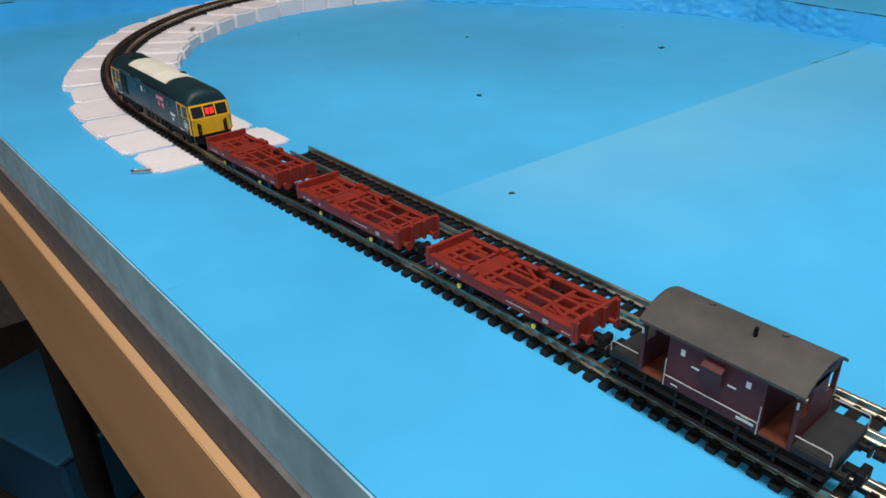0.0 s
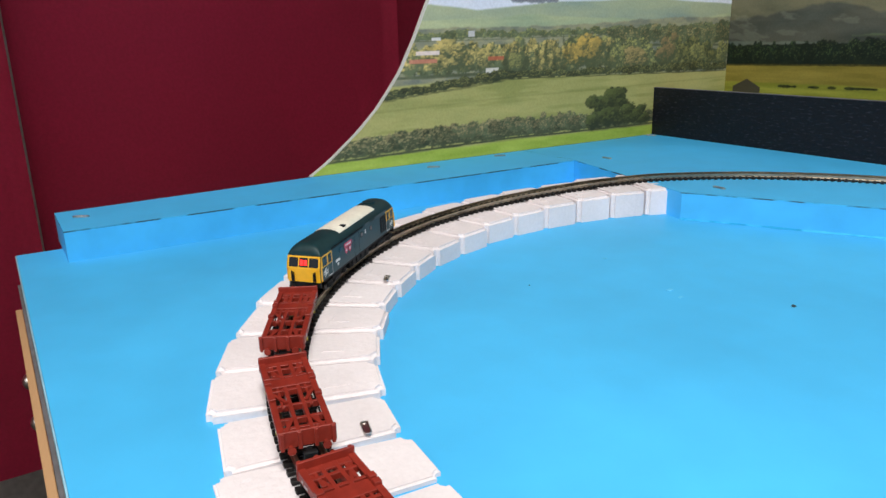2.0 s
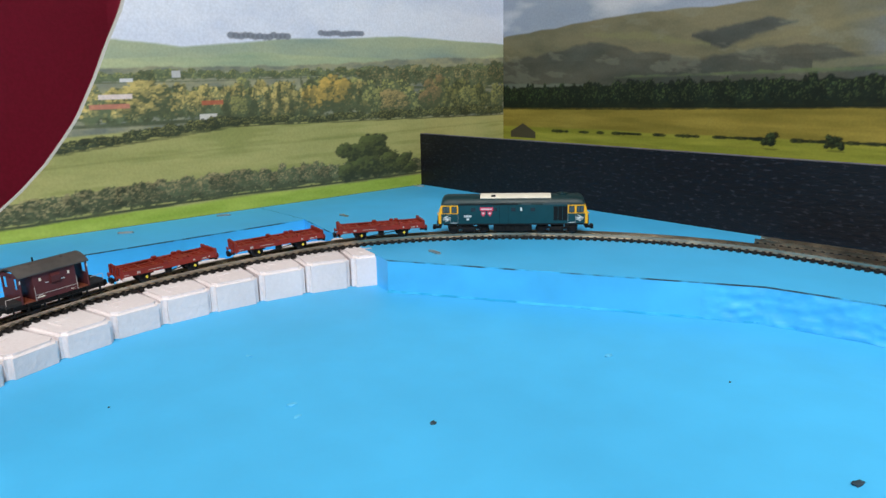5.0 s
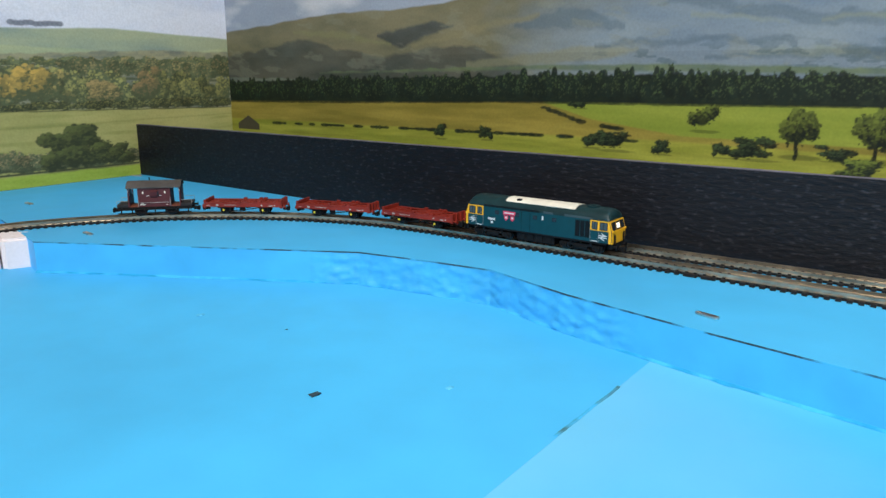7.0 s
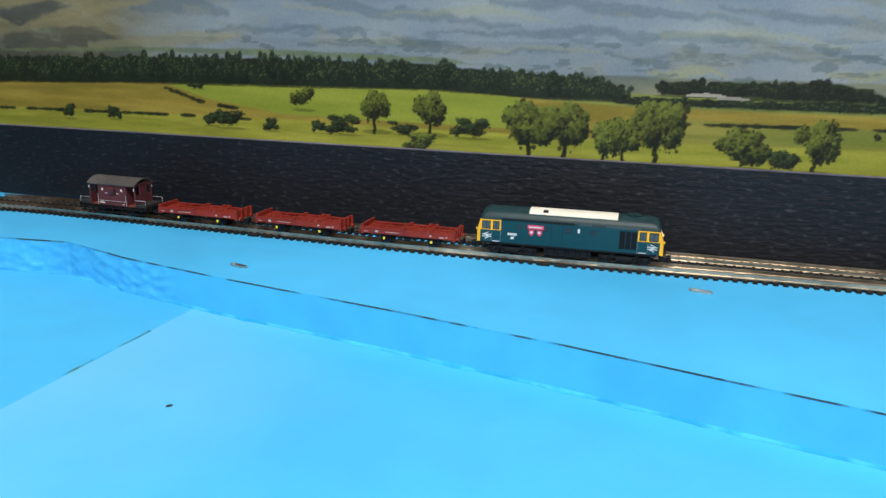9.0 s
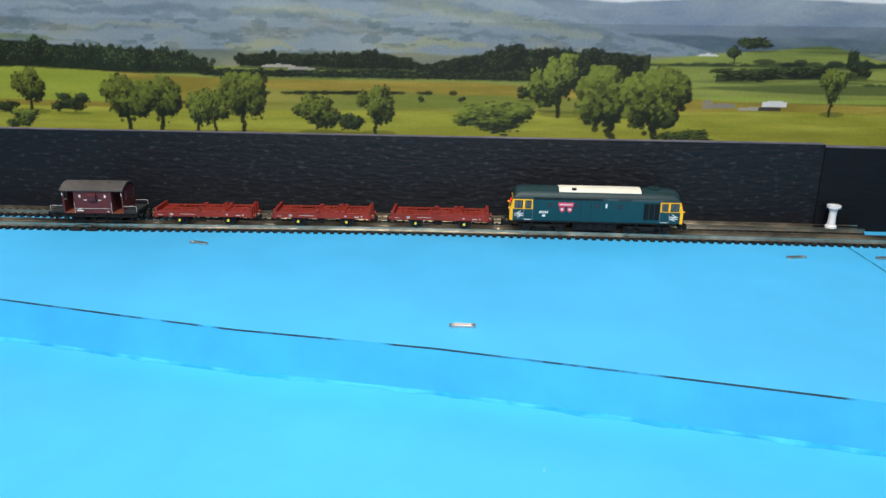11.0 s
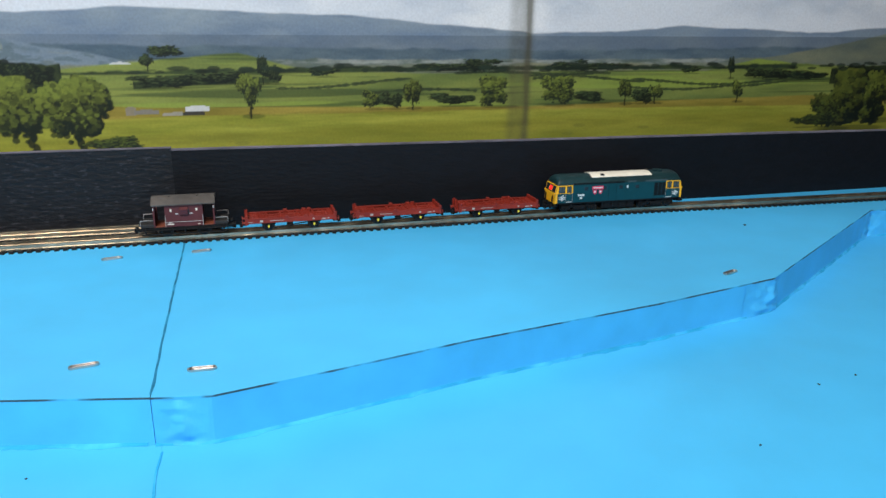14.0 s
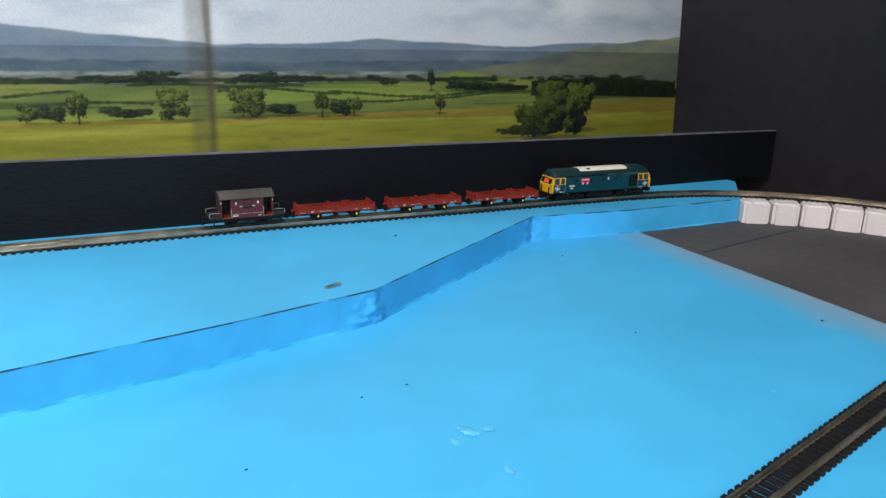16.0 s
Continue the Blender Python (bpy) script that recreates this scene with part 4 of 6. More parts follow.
def paint_west(P):
    X, Z = P.X, P.Z
    P.lay(np.ones_like(X), srgb(212, 220, 234))
    P.lay(np.clip((fbm(X * 1.2, Z * 3, 105) - 0.45) * 4, 0, 1) * 0.6, srgb(188, 200, 222))
    P.lay(P.under([0.7, 1.8, 2.2, 3.0, 4.0, 5.14], [1.30, 1.31, 1.27, 1.33, 1.36, 1.31], 0.01, 2), P.mottled(srgb(132, 152, 140), srgb(160, 172, 140), 1.6, 6, 107, 4, 2.4))
    P.lay(P.under([0.7, 2.4, 2.6, 4.5, 5.14], [1.18, 1.21, 1.24, 1.16, 1.24], 0.02, 3), P.mottled(srgb(140, 160, 132), srgb(172, 182, 140), 1.5, 12, 109, 4, 2.4))
    P.lay(P.under([0.7, 1.6, 3.0, 4.2, 5.14], [1.14, 1.14, 1.15, 1.19, 1.2], 0.02, 8), P.mottled(srgb(112, 120, 108), srgb(152, 152, 120), 7, 22, 111, 5, 2.6))
    Dk, Au, Gr = srgb(58, 66, 46), srgb(196, 178, 104), srgb(142, 142, 82)
    for y in np.arange(2.55, 2.98, 0.035):
        P.splat(y, 1.345 + P.rng.normal(0, 0.004), 0.03, 0.022, srgb(110, 118, 130), 0.9)
    for y in np.arange(3.25, 3.6, 0.035):
        P.splat(y, 1.375 + P.rng.normal(0, 0.003), 0.03, 0.02, srgb(112, 120, 134), 0.9)
    P.belt([0.9, 3.2, 5.1], [1.05, 1.06, 1.05], [1.13, 1.13, 1.16], 0.16, Dk * 2.6, Gr * 1.05, 0.07, 14)
    P.belt([3.6, 4.4, 5.12], [0.98, 0.96, 0.94], [1.15, 1.14, 1.16], 0.22, Dk * 2.2, srgb(150, 138, 92), 0.06, 18)
    # fields
    P.lay(P.under([0.7, 1.4, 2.5, 3.5, 5.14], [0.74, 0.745, 0.765, 0.74, 0.70], 0.006, 2), P.mottled(srgb(142, 146, 84), srgb(172, 170, 104), 1.6, 8, 113))
    P.lay(np.clip(1 - np.abs(Z - np.interp(X, [0.7, 2.2, 5.1], [0.55, 0.60, 0.64]) - 0.01 * (fbm(X * 3, Z * 0, 119) - 0.5)) / 0.01, 0, 1) * 0.35, srgb(110, 120, 60))
    P.lay(np.clip((fbm(X * 2, Z * 26, 115, 3) - 0.56) * 6, 0, 1) * (Z < 0.74) * 0.4, srgb(118, 130, 62))
    # the tree belt, houses among it
    P.belt([1.2, 2.2, 3.2, 4.2, 5.1], [0.80, 0.80, 0.76, 0.75, 0.73], [0.98, 1.04, 1.06, 1.02, 1.02], 0.3, Dk * 1.9, Gr * 1.15, 0.09, 40)
    P.belt([1.7, 2.5, 3.6], [0.8, 0.8, 0.78], [1.04, 1.02, 1.08], 0.28, Dk * 2.4, Au, 0.17, 60)
    for x, b, h, w, c in ((1.9, .80, .26, .42, Au), (2.28, .82, .2, .2, Au), (3.3, .76, .34, .44, srgb(196, 166, 80)), (2.9, .76, .22, .3, Au), (2.6, .78, .16, .22, Gr), (3.9, .76, .2, .3, srgb(170, 150, 96)), (4.3, .8, .26, .3, srgb(150, 126, 84))):
        P.tree(x, b, h, w, Dk * 1.8, c, 170)
    for x, h in ((2.48, .25), (2.66, .28), (2.78, .24), (2.88, .27), (2.97, .25), (3.07, .3), (3.58, .2)):
        for k in range(10):
            P.splat(x + P.rng.normal(0, 0.012), .78 + h * k / 10, 0.04 * (1.1 - k / 10), 0.026, Dk * P.rng.uniform(1.0, 2.0), 0.6)
    for x0, x1, z0, z1, c in ((1.66, 1.86, .955, .985, srgb(222, 208, 206)), (1.6, 1.84, .90, .93, srgb(190, 120, 100)), (2.3, 2.45, .90, .93, srgb(176, 92, 66)), (2.28, 2.4, .78, .84, srgb(206, 204, 196)), (1.8, 1.88, 1.06, 1.08, srgb(210, 212, 214)), (2.12, 2.18, 1.08, 1.12, srgb(190, 192, 196))):
        P.lay(((X > x0) & (X < x1) & (Z > z0) & (Z < z1)) * 0.85, c)
    P.belt([1.1, 1.5, 2.0, 2.5], [0.62, 0.66, 0.70, 0.75], [0.70, 0.73, 0.78, 0.83], 0.2, Dk, Gr * 0.8, 0.05, 26)
    P.belt([2.4, 3.2, 5.1], [0.75, 0.735, 0.70], [0.82, 0.80, 0.80], 0.2, Dk * 1.2, Gr * 0.8, 0.06, 22)
    # near hedge
    P.belt([0.7, 1.5, 2.5, 3.3, 4.3, 5.1], [0.24, 0.26, 0.28, 0.27, 0.27, 0.29], [0.40, 0.43, 0.44, 0.40, 0.40, 0.42], 0.26, Dk * 1.5, srgb(150, 140, 98), 0.04, 30)
    P.belt([2.0, 3.0, 4.0], [0.30, 0.30, 0.28], [0.44, 0.46, 0.40], 0.2, Dk * 2, srgb(150, 136, 96), 0.09, 30)
    P.tree(3.56, .26, .34, .5, Dk * 0.8, srgb(92, 102, 56), 260)
    P.tree(3.9, .26, .22, .4, Dk * 0.8, srgb(92, 102, 56), 120)
    P.lay(P.under([0.7, 1.5, 2.6, 4.2, 5.14], [0.235, 0.25, 0.26, 0.255, 0.26], 0.008, 6), P.mottled(srgb(134, 160, 48), srgb(162, 182, 72), 4, 20, 121))


def print_mesh(name, P, place, parent, mat):
    nz, nx = P.X.shape
    co = place(P.X, P.Z).reshape(-1, 3)
    idx = np.arange(nz * nx).reshape(nz, nx)
    quads = np.stack([idx[:-1, :-1], idx[:-1, 1:], idx[1:, 1:], idx[1:, :-1]], -1).reshape(-1, 4)
    me = bpy.data.meshes.new(name)
    me.vertices.add(len(co))
    me.vertices.foreach_set("co", co.ravel())
    me.loops.add(quads.size)
    me.loops.foreach_set("vertex_index", quads.ravel().astype(np.int32))
    me.polygons.add(len(quads))
    me.polygons.foreach_set("loop_start", (np.arange(len(quads)) * 4).astype(np.int32))
    me.update(calc_edges=True)
    at = me.color_attributes.new("ink", "FLOAT_COLOR", "POINT")
    at.data.foreach_set("color", np.concatenate([np.clip(P.C, 0, 1).reshape(-1, 3), np.ones((nz * nx, 1))], 1).ravel())
    me.materials.append(mat)
    ob = new(name, me)
    ob.parent = parent
    return ob


def ink_material():
    mt = bpy.data.materials.new("printed_paper")
    mt.use_nodes = True
    n, l = mt.node_tree.nodes, mt.node_tree.links
    b = n["Principled BSDF"]
    a = n.new("ShaderNodeAttribute")
    a.attribute_name = "ink"
    co = n.new("ShaderNodeTexCoord")
    t = n.new("ShaderNodeTexNoise")
    t.inputs["Scale"].default_value, t.inputs["Detail"].default_value = 500, 4
    l.new(co.outputs["Object"], t.inputs["Vector"])
    r = n.new("ShaderNodeMapRange")
    r.inputs["To Min"].default_value, r.inputs["To Max"].default_value = INK * 0.82, INK * 1.18
    l.new(t.outputs["Fac"], r.inputs["Value"])
    v = n.new("ShaderNodeVectorMath")
    v.operation = "SCALE"
    l.new(a.outputs["Color"], v.inputs[0])
    l.new(r.outputs[0], v.inputs["Scale"])
    l.new(v.outputs[0], b.inputs["Base Color"])
    b.inputs["Roughness"].default_value = 0.5
    b.inputs["Specular IOR Level"].default_value = 0.3
    return mt


INK = 1.0
M_INK = ink_material()
M_PAPER = material("pale_card", (0.62, 0.60, 0.56), 0.7, grain=0.05, bump=0.05)

gx, gz = np.meshgrid(np.arange(-7.61, 8.985, 0.0062), np.arange(0.40, 1.86, 0.0062))
north = Print(gx, gz, 11)
paint_north(north)
grey = north.C.mean(-1, keepdims=True)
# Ink tone by place; the dimmer right end paints in shade near the black panel.
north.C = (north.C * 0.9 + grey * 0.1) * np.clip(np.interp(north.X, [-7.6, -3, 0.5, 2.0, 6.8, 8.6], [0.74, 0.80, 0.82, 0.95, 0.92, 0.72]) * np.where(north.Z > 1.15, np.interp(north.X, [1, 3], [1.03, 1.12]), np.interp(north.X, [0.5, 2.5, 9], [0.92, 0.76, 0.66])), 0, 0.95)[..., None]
pic = slab("wall_north", [(-7.62, 5.14), (9.0, 5.14), (9.0, 5.19), (-7.62, 5.19)], 0.168, 2.6, M_PAPER)
tagged(pic, "printed photo backdrop of green fields, woods and hills", "backdrop", kind="structure")
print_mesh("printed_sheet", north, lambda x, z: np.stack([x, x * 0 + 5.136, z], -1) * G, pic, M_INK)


def cut_edge(z):
    """The curved cut end of the side picture."""
    return np.interp(z, [0.16, 0.26, 0.45, 0.6, 0.76, 0.86, 1.09, 1.28, 1.48, 1.9, 2.6], [0.77, 0.93, 1.17, 1.325, 1.455, 1.53, 1.655, 1.745, 1.85, 2.0, 2.2])


zz = np.arange(0.168, 1.75, 0.0072)
gx, gz = np.meshgrid(np.arange(0.7, 5.14, 0.0072), zz)
west = Print(gx, gz, 23)
paint_west(west)
west.C = np.clip((west.C * 0.92 + west.C.mean(-1, keepdims=True) * 0.08) * np.array([1.07, 1.0, 0.96]) * 1.16, 0, 0.95)
bm = bmesh.new()
zs = [0.168 + 2.43 * i / 40 for i in range(41)]
rim = [(float(cut_edge(z)), z) for z in zs] + [(5.138, 2.6), (5.138, 0.168)]
hexa(bm, [v3(-7.604, y, z) for y, z in rim], [v3(-7.634, y, z) for y, z in rim])
pic = link("wall_west", bm, M_PAPER)
tagged(pic, "printed photo backdrop of meadows and trees with a curved cut end", "backdrop", kind="structure")


def west_place(y, z):
    e = cut_edge(z) + 0.012
    # columns left of the cut end gather on it
    return np.stack([y * 0 - 7.6, np.maximum(y, e), z], -1) * G


print_mesh("printed_sheet", west, west_place, pic, M_INK)

# ---- rolling stock; millimetres, x ahead, y to the left, z up from the rail top ----
M_LBLUE = material("rail_blue_paint", (0.0024, 0.047, 0.062), 0.42, spec=0.3, grain=0.06, scale=300, stain=0.08, stain_scale=40, bump=0.05)
M_LROOF = material("weathered_blue_roof", (0.0045, 0.028, 0.032), 0.5, spec=0.35, grain=0.15, scale=300, stain=0.2, stain_scale=60, bump=0.1)
M_YELLOW = material("warning_yellow_paint", (0.82, 0.42, 0.012), 0.4, grain=0.05, scale=300, stain=0.06, stain_scale=60, bump=0.03)
M_CREAM = material("pale_roof_panel", (0.78, 0.74, 0.62), 0.5, grain=0.06, scale=300, stain=0.08, stain_scale=60, bump=0.05)
M_DARK = material("black_underframe", (0.0045, 0.0048, 0.0056), 0.6, spec=0.22, grain=0.25, scale=400, stain=0.2, stain_scale=80, bump=0.2)
M_GRILLE = material("dark_grille", (0.0035, 0.006, 0.008), 0.6, spec=0.2, grain=0.3, scale=900, bump=0.4)
M_GLASS = material("dark_cab_glass", (0.02, 0.024, 0.03), 0.12, grain=0.05, bump=0)
M_PALEGLASS = material("pale_cab_window", (0.055, 0.075, 0.08), 0.15, grain=0.2, scale=300, bump=0)
M_WHITE = material("white_marking", (0.62, 0.66, 0.66), 0.5, grain=0.05, bump=0)
M_DULL = material("dull_white_marking", (0.40, 0.38, 0.37), 0.55, grain=0.1, bump=0)
M_PINK = material("red_nameplate", (0.62, 0.06, 0.12), 0.45, grain=0.1, scale=700, bump=0.05)
M_TAIL = material("lit_red_lamp", (0.8, 0.02, 0.02), 0.4, grain=0, stain=0, bump=0, glow=(1.0, 0.02, 0.015, 2.6))
M_HEAD = material("lit_white_lamp", (0.9, 0.88, 0.8), 0.4, grain=0, stain=0, bump=0, glow=(1.0, 0.93, 0.8, 1.4))
M_BAUX = material("bauxite_red_plastic", (0.21, 0.020, 0.011), 0.5, spec=0.35, grain=0.12, scale=300, stain=0.15, stain_scale=60, bump=0.12)
M_HUB = material("yellow_axle_cap", (0.75, 0.62, 0.05), 0.4, grain=0.05, bump=0)
M_WHEEL = material("dark_wheel_steel", (0.035, 0.034, 0.034), 0.4, metal=0.8, grain=0.1, bump=0)
M_VAN = material("maroon_van_paint", (0.085, 0.021, 0.024), 0.55, spec=0.3, grain=0.10, scale=300, stain=0.12, stain_scale=60, bump=0.1)
M_VROOF = material("weathered_grey_roof", (0.065, 0.058, 0.053), 0.7, grain=0.15, scale=250, stain=0.2, stain_scale=60, bump=0.15)
M_FLOORB = material("brown_veranda_floor", (0.16, 0.040, 0.018), 0.6, grain=0.15, scale=300, bump=0.1)
M_CONC = material("grey_platform_weight", (0.022, 0.022, 0.023), 0.7, spec=0.3, grain=0.2, scale=300, bump=0.2)


def loft(bm, sections, close=True, mi=0):
    rows = [[bm.verts.new(Vector(p) * MM) for p in sec] for sec in sections]
    for a, b in zip(rows, rows[1:]):
        for i in range(len(a) - (0 if close else 1)):
            j = (i + 1) % len(a)
            bm.faces.new((a[i], a[j], b[j], b[i])).material_index = mi
    bm.faces.new(rows[0][::-1])
    bm.faces.new(rows[-1])
    return bm


def wheelset(parent, x, r=3.5, gauge=4.3, wide=7.2):
    """An axle with two wheels, turning on its own centre."""
    ws = thing("wheelset", Matrix.Translation((x * MM, 0, r * MM)))
    ws.parent = parent
    for sgn in (1, -1):
        bm = bmesh.new()
        rod(bm, (0, sgn * (gauge - 0.3), 0), (0, sgn * (gauge + 1.2), 0), r, 20)
        rod(bm, (0, sgn * (gauge - 0.8), 0), (0, sgn * (gauge - 0.2), 0), r + 0.5, 20)
        rod(bm, (0, sgn * (gauge + 1.2), 0), (0, sgn * (gauge + 1.6), 0), 1.2, 10)
        part("wheel", bm, M_WHEEL, ws, smooth=40)
    bm = bmesh.new()
    rod(bm, (0, -wide, 0), (0, wide, 0), 0.7)
    part("axle", bm, M_WHEEL, ws)
    return ws


def coupler(parent, x, sgn):
    """A chunky hook-and-block coupling."""
    bm = bmesh.new()
    a, b = sorted((x, x + sgn * 3.2))
    box(bm, a, b, -1.0, 1.0, 2.6, 4.2, 0.2)
    a, b = sorted((x + sgn * 3.0, x + sgn * 5.0))
    box(bm, a, b, -2.2, 2.2, 2.2, 5.0, 0.3)
    part("coupling", bm, M_DARK, parent)


def front_x(z):
    """How far the cab's face lies from the middle, by height."""
    return 50 - max(0, z - 13.2) * 0.30 - max(0, z - 19) ** 2 * 0.05


def locomotive():
    lo = thing("diesel_locomotive")
    tagged(lo, "rail-blue diesel locomotive model with yellow cab ends and pale roof panel", "locomotive")
    # shell: sides to the cant rail
    bm = bmesh.new()
    xs = [1.0, 0.985, 0.96, 0.9, 0.5, 0.0, -0.5, -0.9, -0.96, -0.985, -1.0]
    secs = []
    for f in xs:
        e = 1 if abs(f) == 1 else 0
        secs.append([(front_x(z) * f, y * (0.94 if e else 0.985 if abs(f) == 0.985 else 1), z)
                     for y, z in ((9.2, 7.1), (9.4, 8.6), (9.4, 13.3), (9.25, 19.0), (-9.25, 19.0), (-9.4, 13.3), (-9.4, 8.6), (-9.2, 7.1))])
    loft(bm, secs)
    part("body", bm, M_LBLUE, lo, smooth=35)
    # roof
    bm = bmesh.new()
    secs = []
    for f in (1.0, 0.99, 0.975, 0.95, 0.9, 0.6, 0.0, -0.6, -0.9, -0.95, -0.975, -0.99, -1.0):
        k = {1.0: 0.25, 0.99: 0.55, 0.975: 0.78, 0.95: 0.92}.get(abs(f), 1.0)
        sec = []
        for i in range(15):
            a = math.pi * i / 14
            c, s2 = math.cos(a), math.sin(a)
            sec.append((48.4 * f, 9.3 * math.copysign(abs(c) ** 0.75, c) * (0.97 + 0.03 * k), 19.0 + 5.7 * s2 ** 1.1 * k))
        secs.append(sec)
    loft(bm, secs)
    part("roof", bm, M_LROOF, lo, "dark blue-green weathered roof", smooth=50)
    # pale roof panel with a small dark hatch
    bm = bmesh.new()
    secs = []
    for x in (-21.8, 25.8):
        sec = [(x, 7.1 * t, 19.0 + 5.7 * max(0, 1 - (abs(7.1 * t) / 9.3) ** 2.67) ** 0.55 + 0.25) for t in [i / 8 - 1 for i in range(17)]]
        sec += [(x, p[1], p[2] - 0.5) for p in sec[::-1]]
        secs.append(sec)
    loft(bm, secs)
    part("roof_panel", bm, M_CREAM, lo, "pale cream roof panel", smooth=40)
    part("roof_hatch", boxes((-14.3, -11.5, -6.2, -3.4, 23.0, 24.75), bev=0.15), M_GRILLE, lo)
    bm = bmesh.new()
    rod(bm, (34, 0, 23.5), (34, 0, 25.2), 3.8, 20)
    rod(bm, (34, 0, 25.0), (34, 0, 25.5), 1.2, 12)
    part("roof_fan", bm, M_LROOF, lo, smooth=40)
    for sgn in (1, -1):                      # both ends
        d = sgn

        def fx(z, out=0.0):
            return d * (front_x(z) + out)

        bm = bmesh.new()
        zs = [6.8, 9.5, 13.2, 16.2, 19.0]
        for za, zb in zip(zs, zs[1:]):
            c = [(fx(za, 0.02), -9.0 * d, za), (fx(za, 0.02), 9.0 * d, za), (fx(zb, 0.02), 8.85 * d, zb), (fx(zb, 0.02), -8.85 * d, zb)]
            plate(bm, c, 0.3)
        front = part("cab_front", bm, M_YELLOW, lo, "yellow cab front")
        # windscreens
        for y0, y1 in ((-8.2, -3.1), (-2.4, 2.4), (3.1, 8.2)):
            bm = bmesh.new()
            c = [(fx(14.0, 0.33), y0 * 1, 14.0), (fx(14.0, 0.33), y1, 14.0), (fx(18.3, 0.33), y1 * 0.98, 18.3), (fx(18.3, 0.33), y0 * 0.98, 18.3)]
            plate(bm, c if d > 0 else c[::-1], 0.12)
            part("windscreen", bm, M_GLASS, lo, "dark windscreen")
        # lit headcode lamps in the middle pane
        for y in (-1.05, 1.05):
            bm = bmesh.new()
            c = [(fx(14.9, 0.5), y - 0.75, 14.9), (fx(14.9, 0.5), y + 0.75, 14.9), (fx(17.3, 0.5), y + 0.75, 17.3), (fx(17.3, 0.5), y - 0.75, 17.3)]
            plate(bm, c if d > 0 else c[::-1], 0.1)
            part("headcode_lamp", bm, M_HEAD if d > 0 else M_TAIL, lo, "lit white headcode lamp" if d > 0 else "lit red headcode lamp")
        # pipes and lamp irons on the nose
        for y in (-6.4, 6.4):
            bm = bmesh.new()
            rod(bm, (fx(12.0, 0.7), y, 12.0), (fx(6.4, 0.9), y, 6.4), 0.45, 6)
            rod(bm, (fx(11.5, 0.7), y * 0.86, 11.5), (fx(7.2, 0.9), y * 0.86, 7.2), 0.35, 6)
            part("nose_pipe", bm, M_DARK, lo)
        for y in (-8.2, 8.2):
            bm = bmesh.new()
            rod(bm, (d * 49.6, y, 13.6), (d * 51.0, y, 13.6), 0.6, 8)
            part("marker_lamp", bm, M_YELLOW, lo)
        # buffer beam and buffers
        a, b = sorted((d * 48.6, d * 50.3))
        beam = part("buffer_beam", boxes((a, b, -8.6, 8.6, 4.0, 7.0), bev=0.2), M_DARK, lo)
        for y in (-6.0, 6.0):
            bm = bmesh.new()
            rod(bm, (d * 50.2, y, 4.9), (d * 52.0, y, 4.9), 0.7, 10)
            rod(bm, (d * 52.0, y, 4.9), (d * 52.6, y, 4.9), 1.5, 14)
            part("buffer", bm, M_DARK, beam)
        coupler(lo, d * 50.0, d)
        # sides of the cab
        for w in (1, -1):
            yy = w * 9.44
            bm = bmesh.new()

            def sp(bm, x0, x1, z0, z1, out=0.0, th=0.12, lean=True):
                e0, e1 = (min(x0, front_x(z0) - 0.15), min(x1, front_x(z0) - 0.02)), (min(x0, front_x(z1) - 0.15), min(x1, front_x(z1) - 0.02))
                def yof(z):
                    return w * (9.43 + out - max(0, z - 13.3) * 0.0263)
                c = [(d * e0[0], yof(z0), z0), (d * e0[1], yof(z0), z0), (d * e1[1], yof(z1), z1), (d * e1[0], yof(z1), z1)]
                plate(bm, c if d * w < 0 else c[::-1], th)

            sp(bm, 36.8, 60, 13.5, 18.9)
            sp(bm, 48.4, 60, 7.1, 13.5)
            part("cab_side", bm, M_YELLOW, lo, "yellow cab window surround")
            for x0, x1 in ((38.0, 41.0), (43.0, 47.2)):
                bm = bmesh.new()
                sp(bm, x0 - 0.35, x1 + 0.35, 13.9, 18.3, 0.06)
                part("window_frame", bm, M_DARK, lo)
                bm = bmesh.new()
                sp(bm, x0, x1, 14.2, 18.0, 0.13)
                part("cab_window", bm, M_PALEGLASS, lo, "small side window")
                bm = bmesh.new()
                sp(bm, (x0 + x1) / 2 - 0.15, (x0 + x1) / 2 + 0.15, 14.2, 18.0, 0.26)
                part("window_bar", bm, M_DARK, lo)
            bm = bmesh.new()
            for x in (36.9, 42.1):
                sp(bm, x, x + 0.10, 7.4, 13.5, 0.03)
            part("door_line", bm, M_DULL, lo)
            bm = bmesh.new()
            sp(bm, 37.6, 41.6, 7.5, 7.9, 0.05)
            part("door_step", bm, M_WHITE, lo)
            # double-arrow style marking as plain bars
            bm = bmesh.new()
            cx = 44.7
            def bar(x0, za, x1, zb, h):
                yo = w * 9.47
                c = [(d * x0, yo, za), (d * x1, yo, zb), (d * x1, yo, zb + h), (d * x0, yo, za + h)]
                plate(bm, c if d * w < 0 else c[::-1], 0.1)
            bar(cx - 2.6, 10.75, cx + 2.6, 10.75, 0.45)
            bar(cx - 2.6, 9.65, cx + 2.6, 9.65, 0.45)
            bar(cx - 1.5, 9.65, cx + 1.5, 10.75, 0.5)
            bar(cx - 1.0, 12.1, cx + 1.5, 10.85, 0.5)
            bar(cx - 1.5, 9.6, cx + 1.0, 8.35, 0.5)
            part("emblem", bm, M_WHITE, lo, "white arrow emblem")
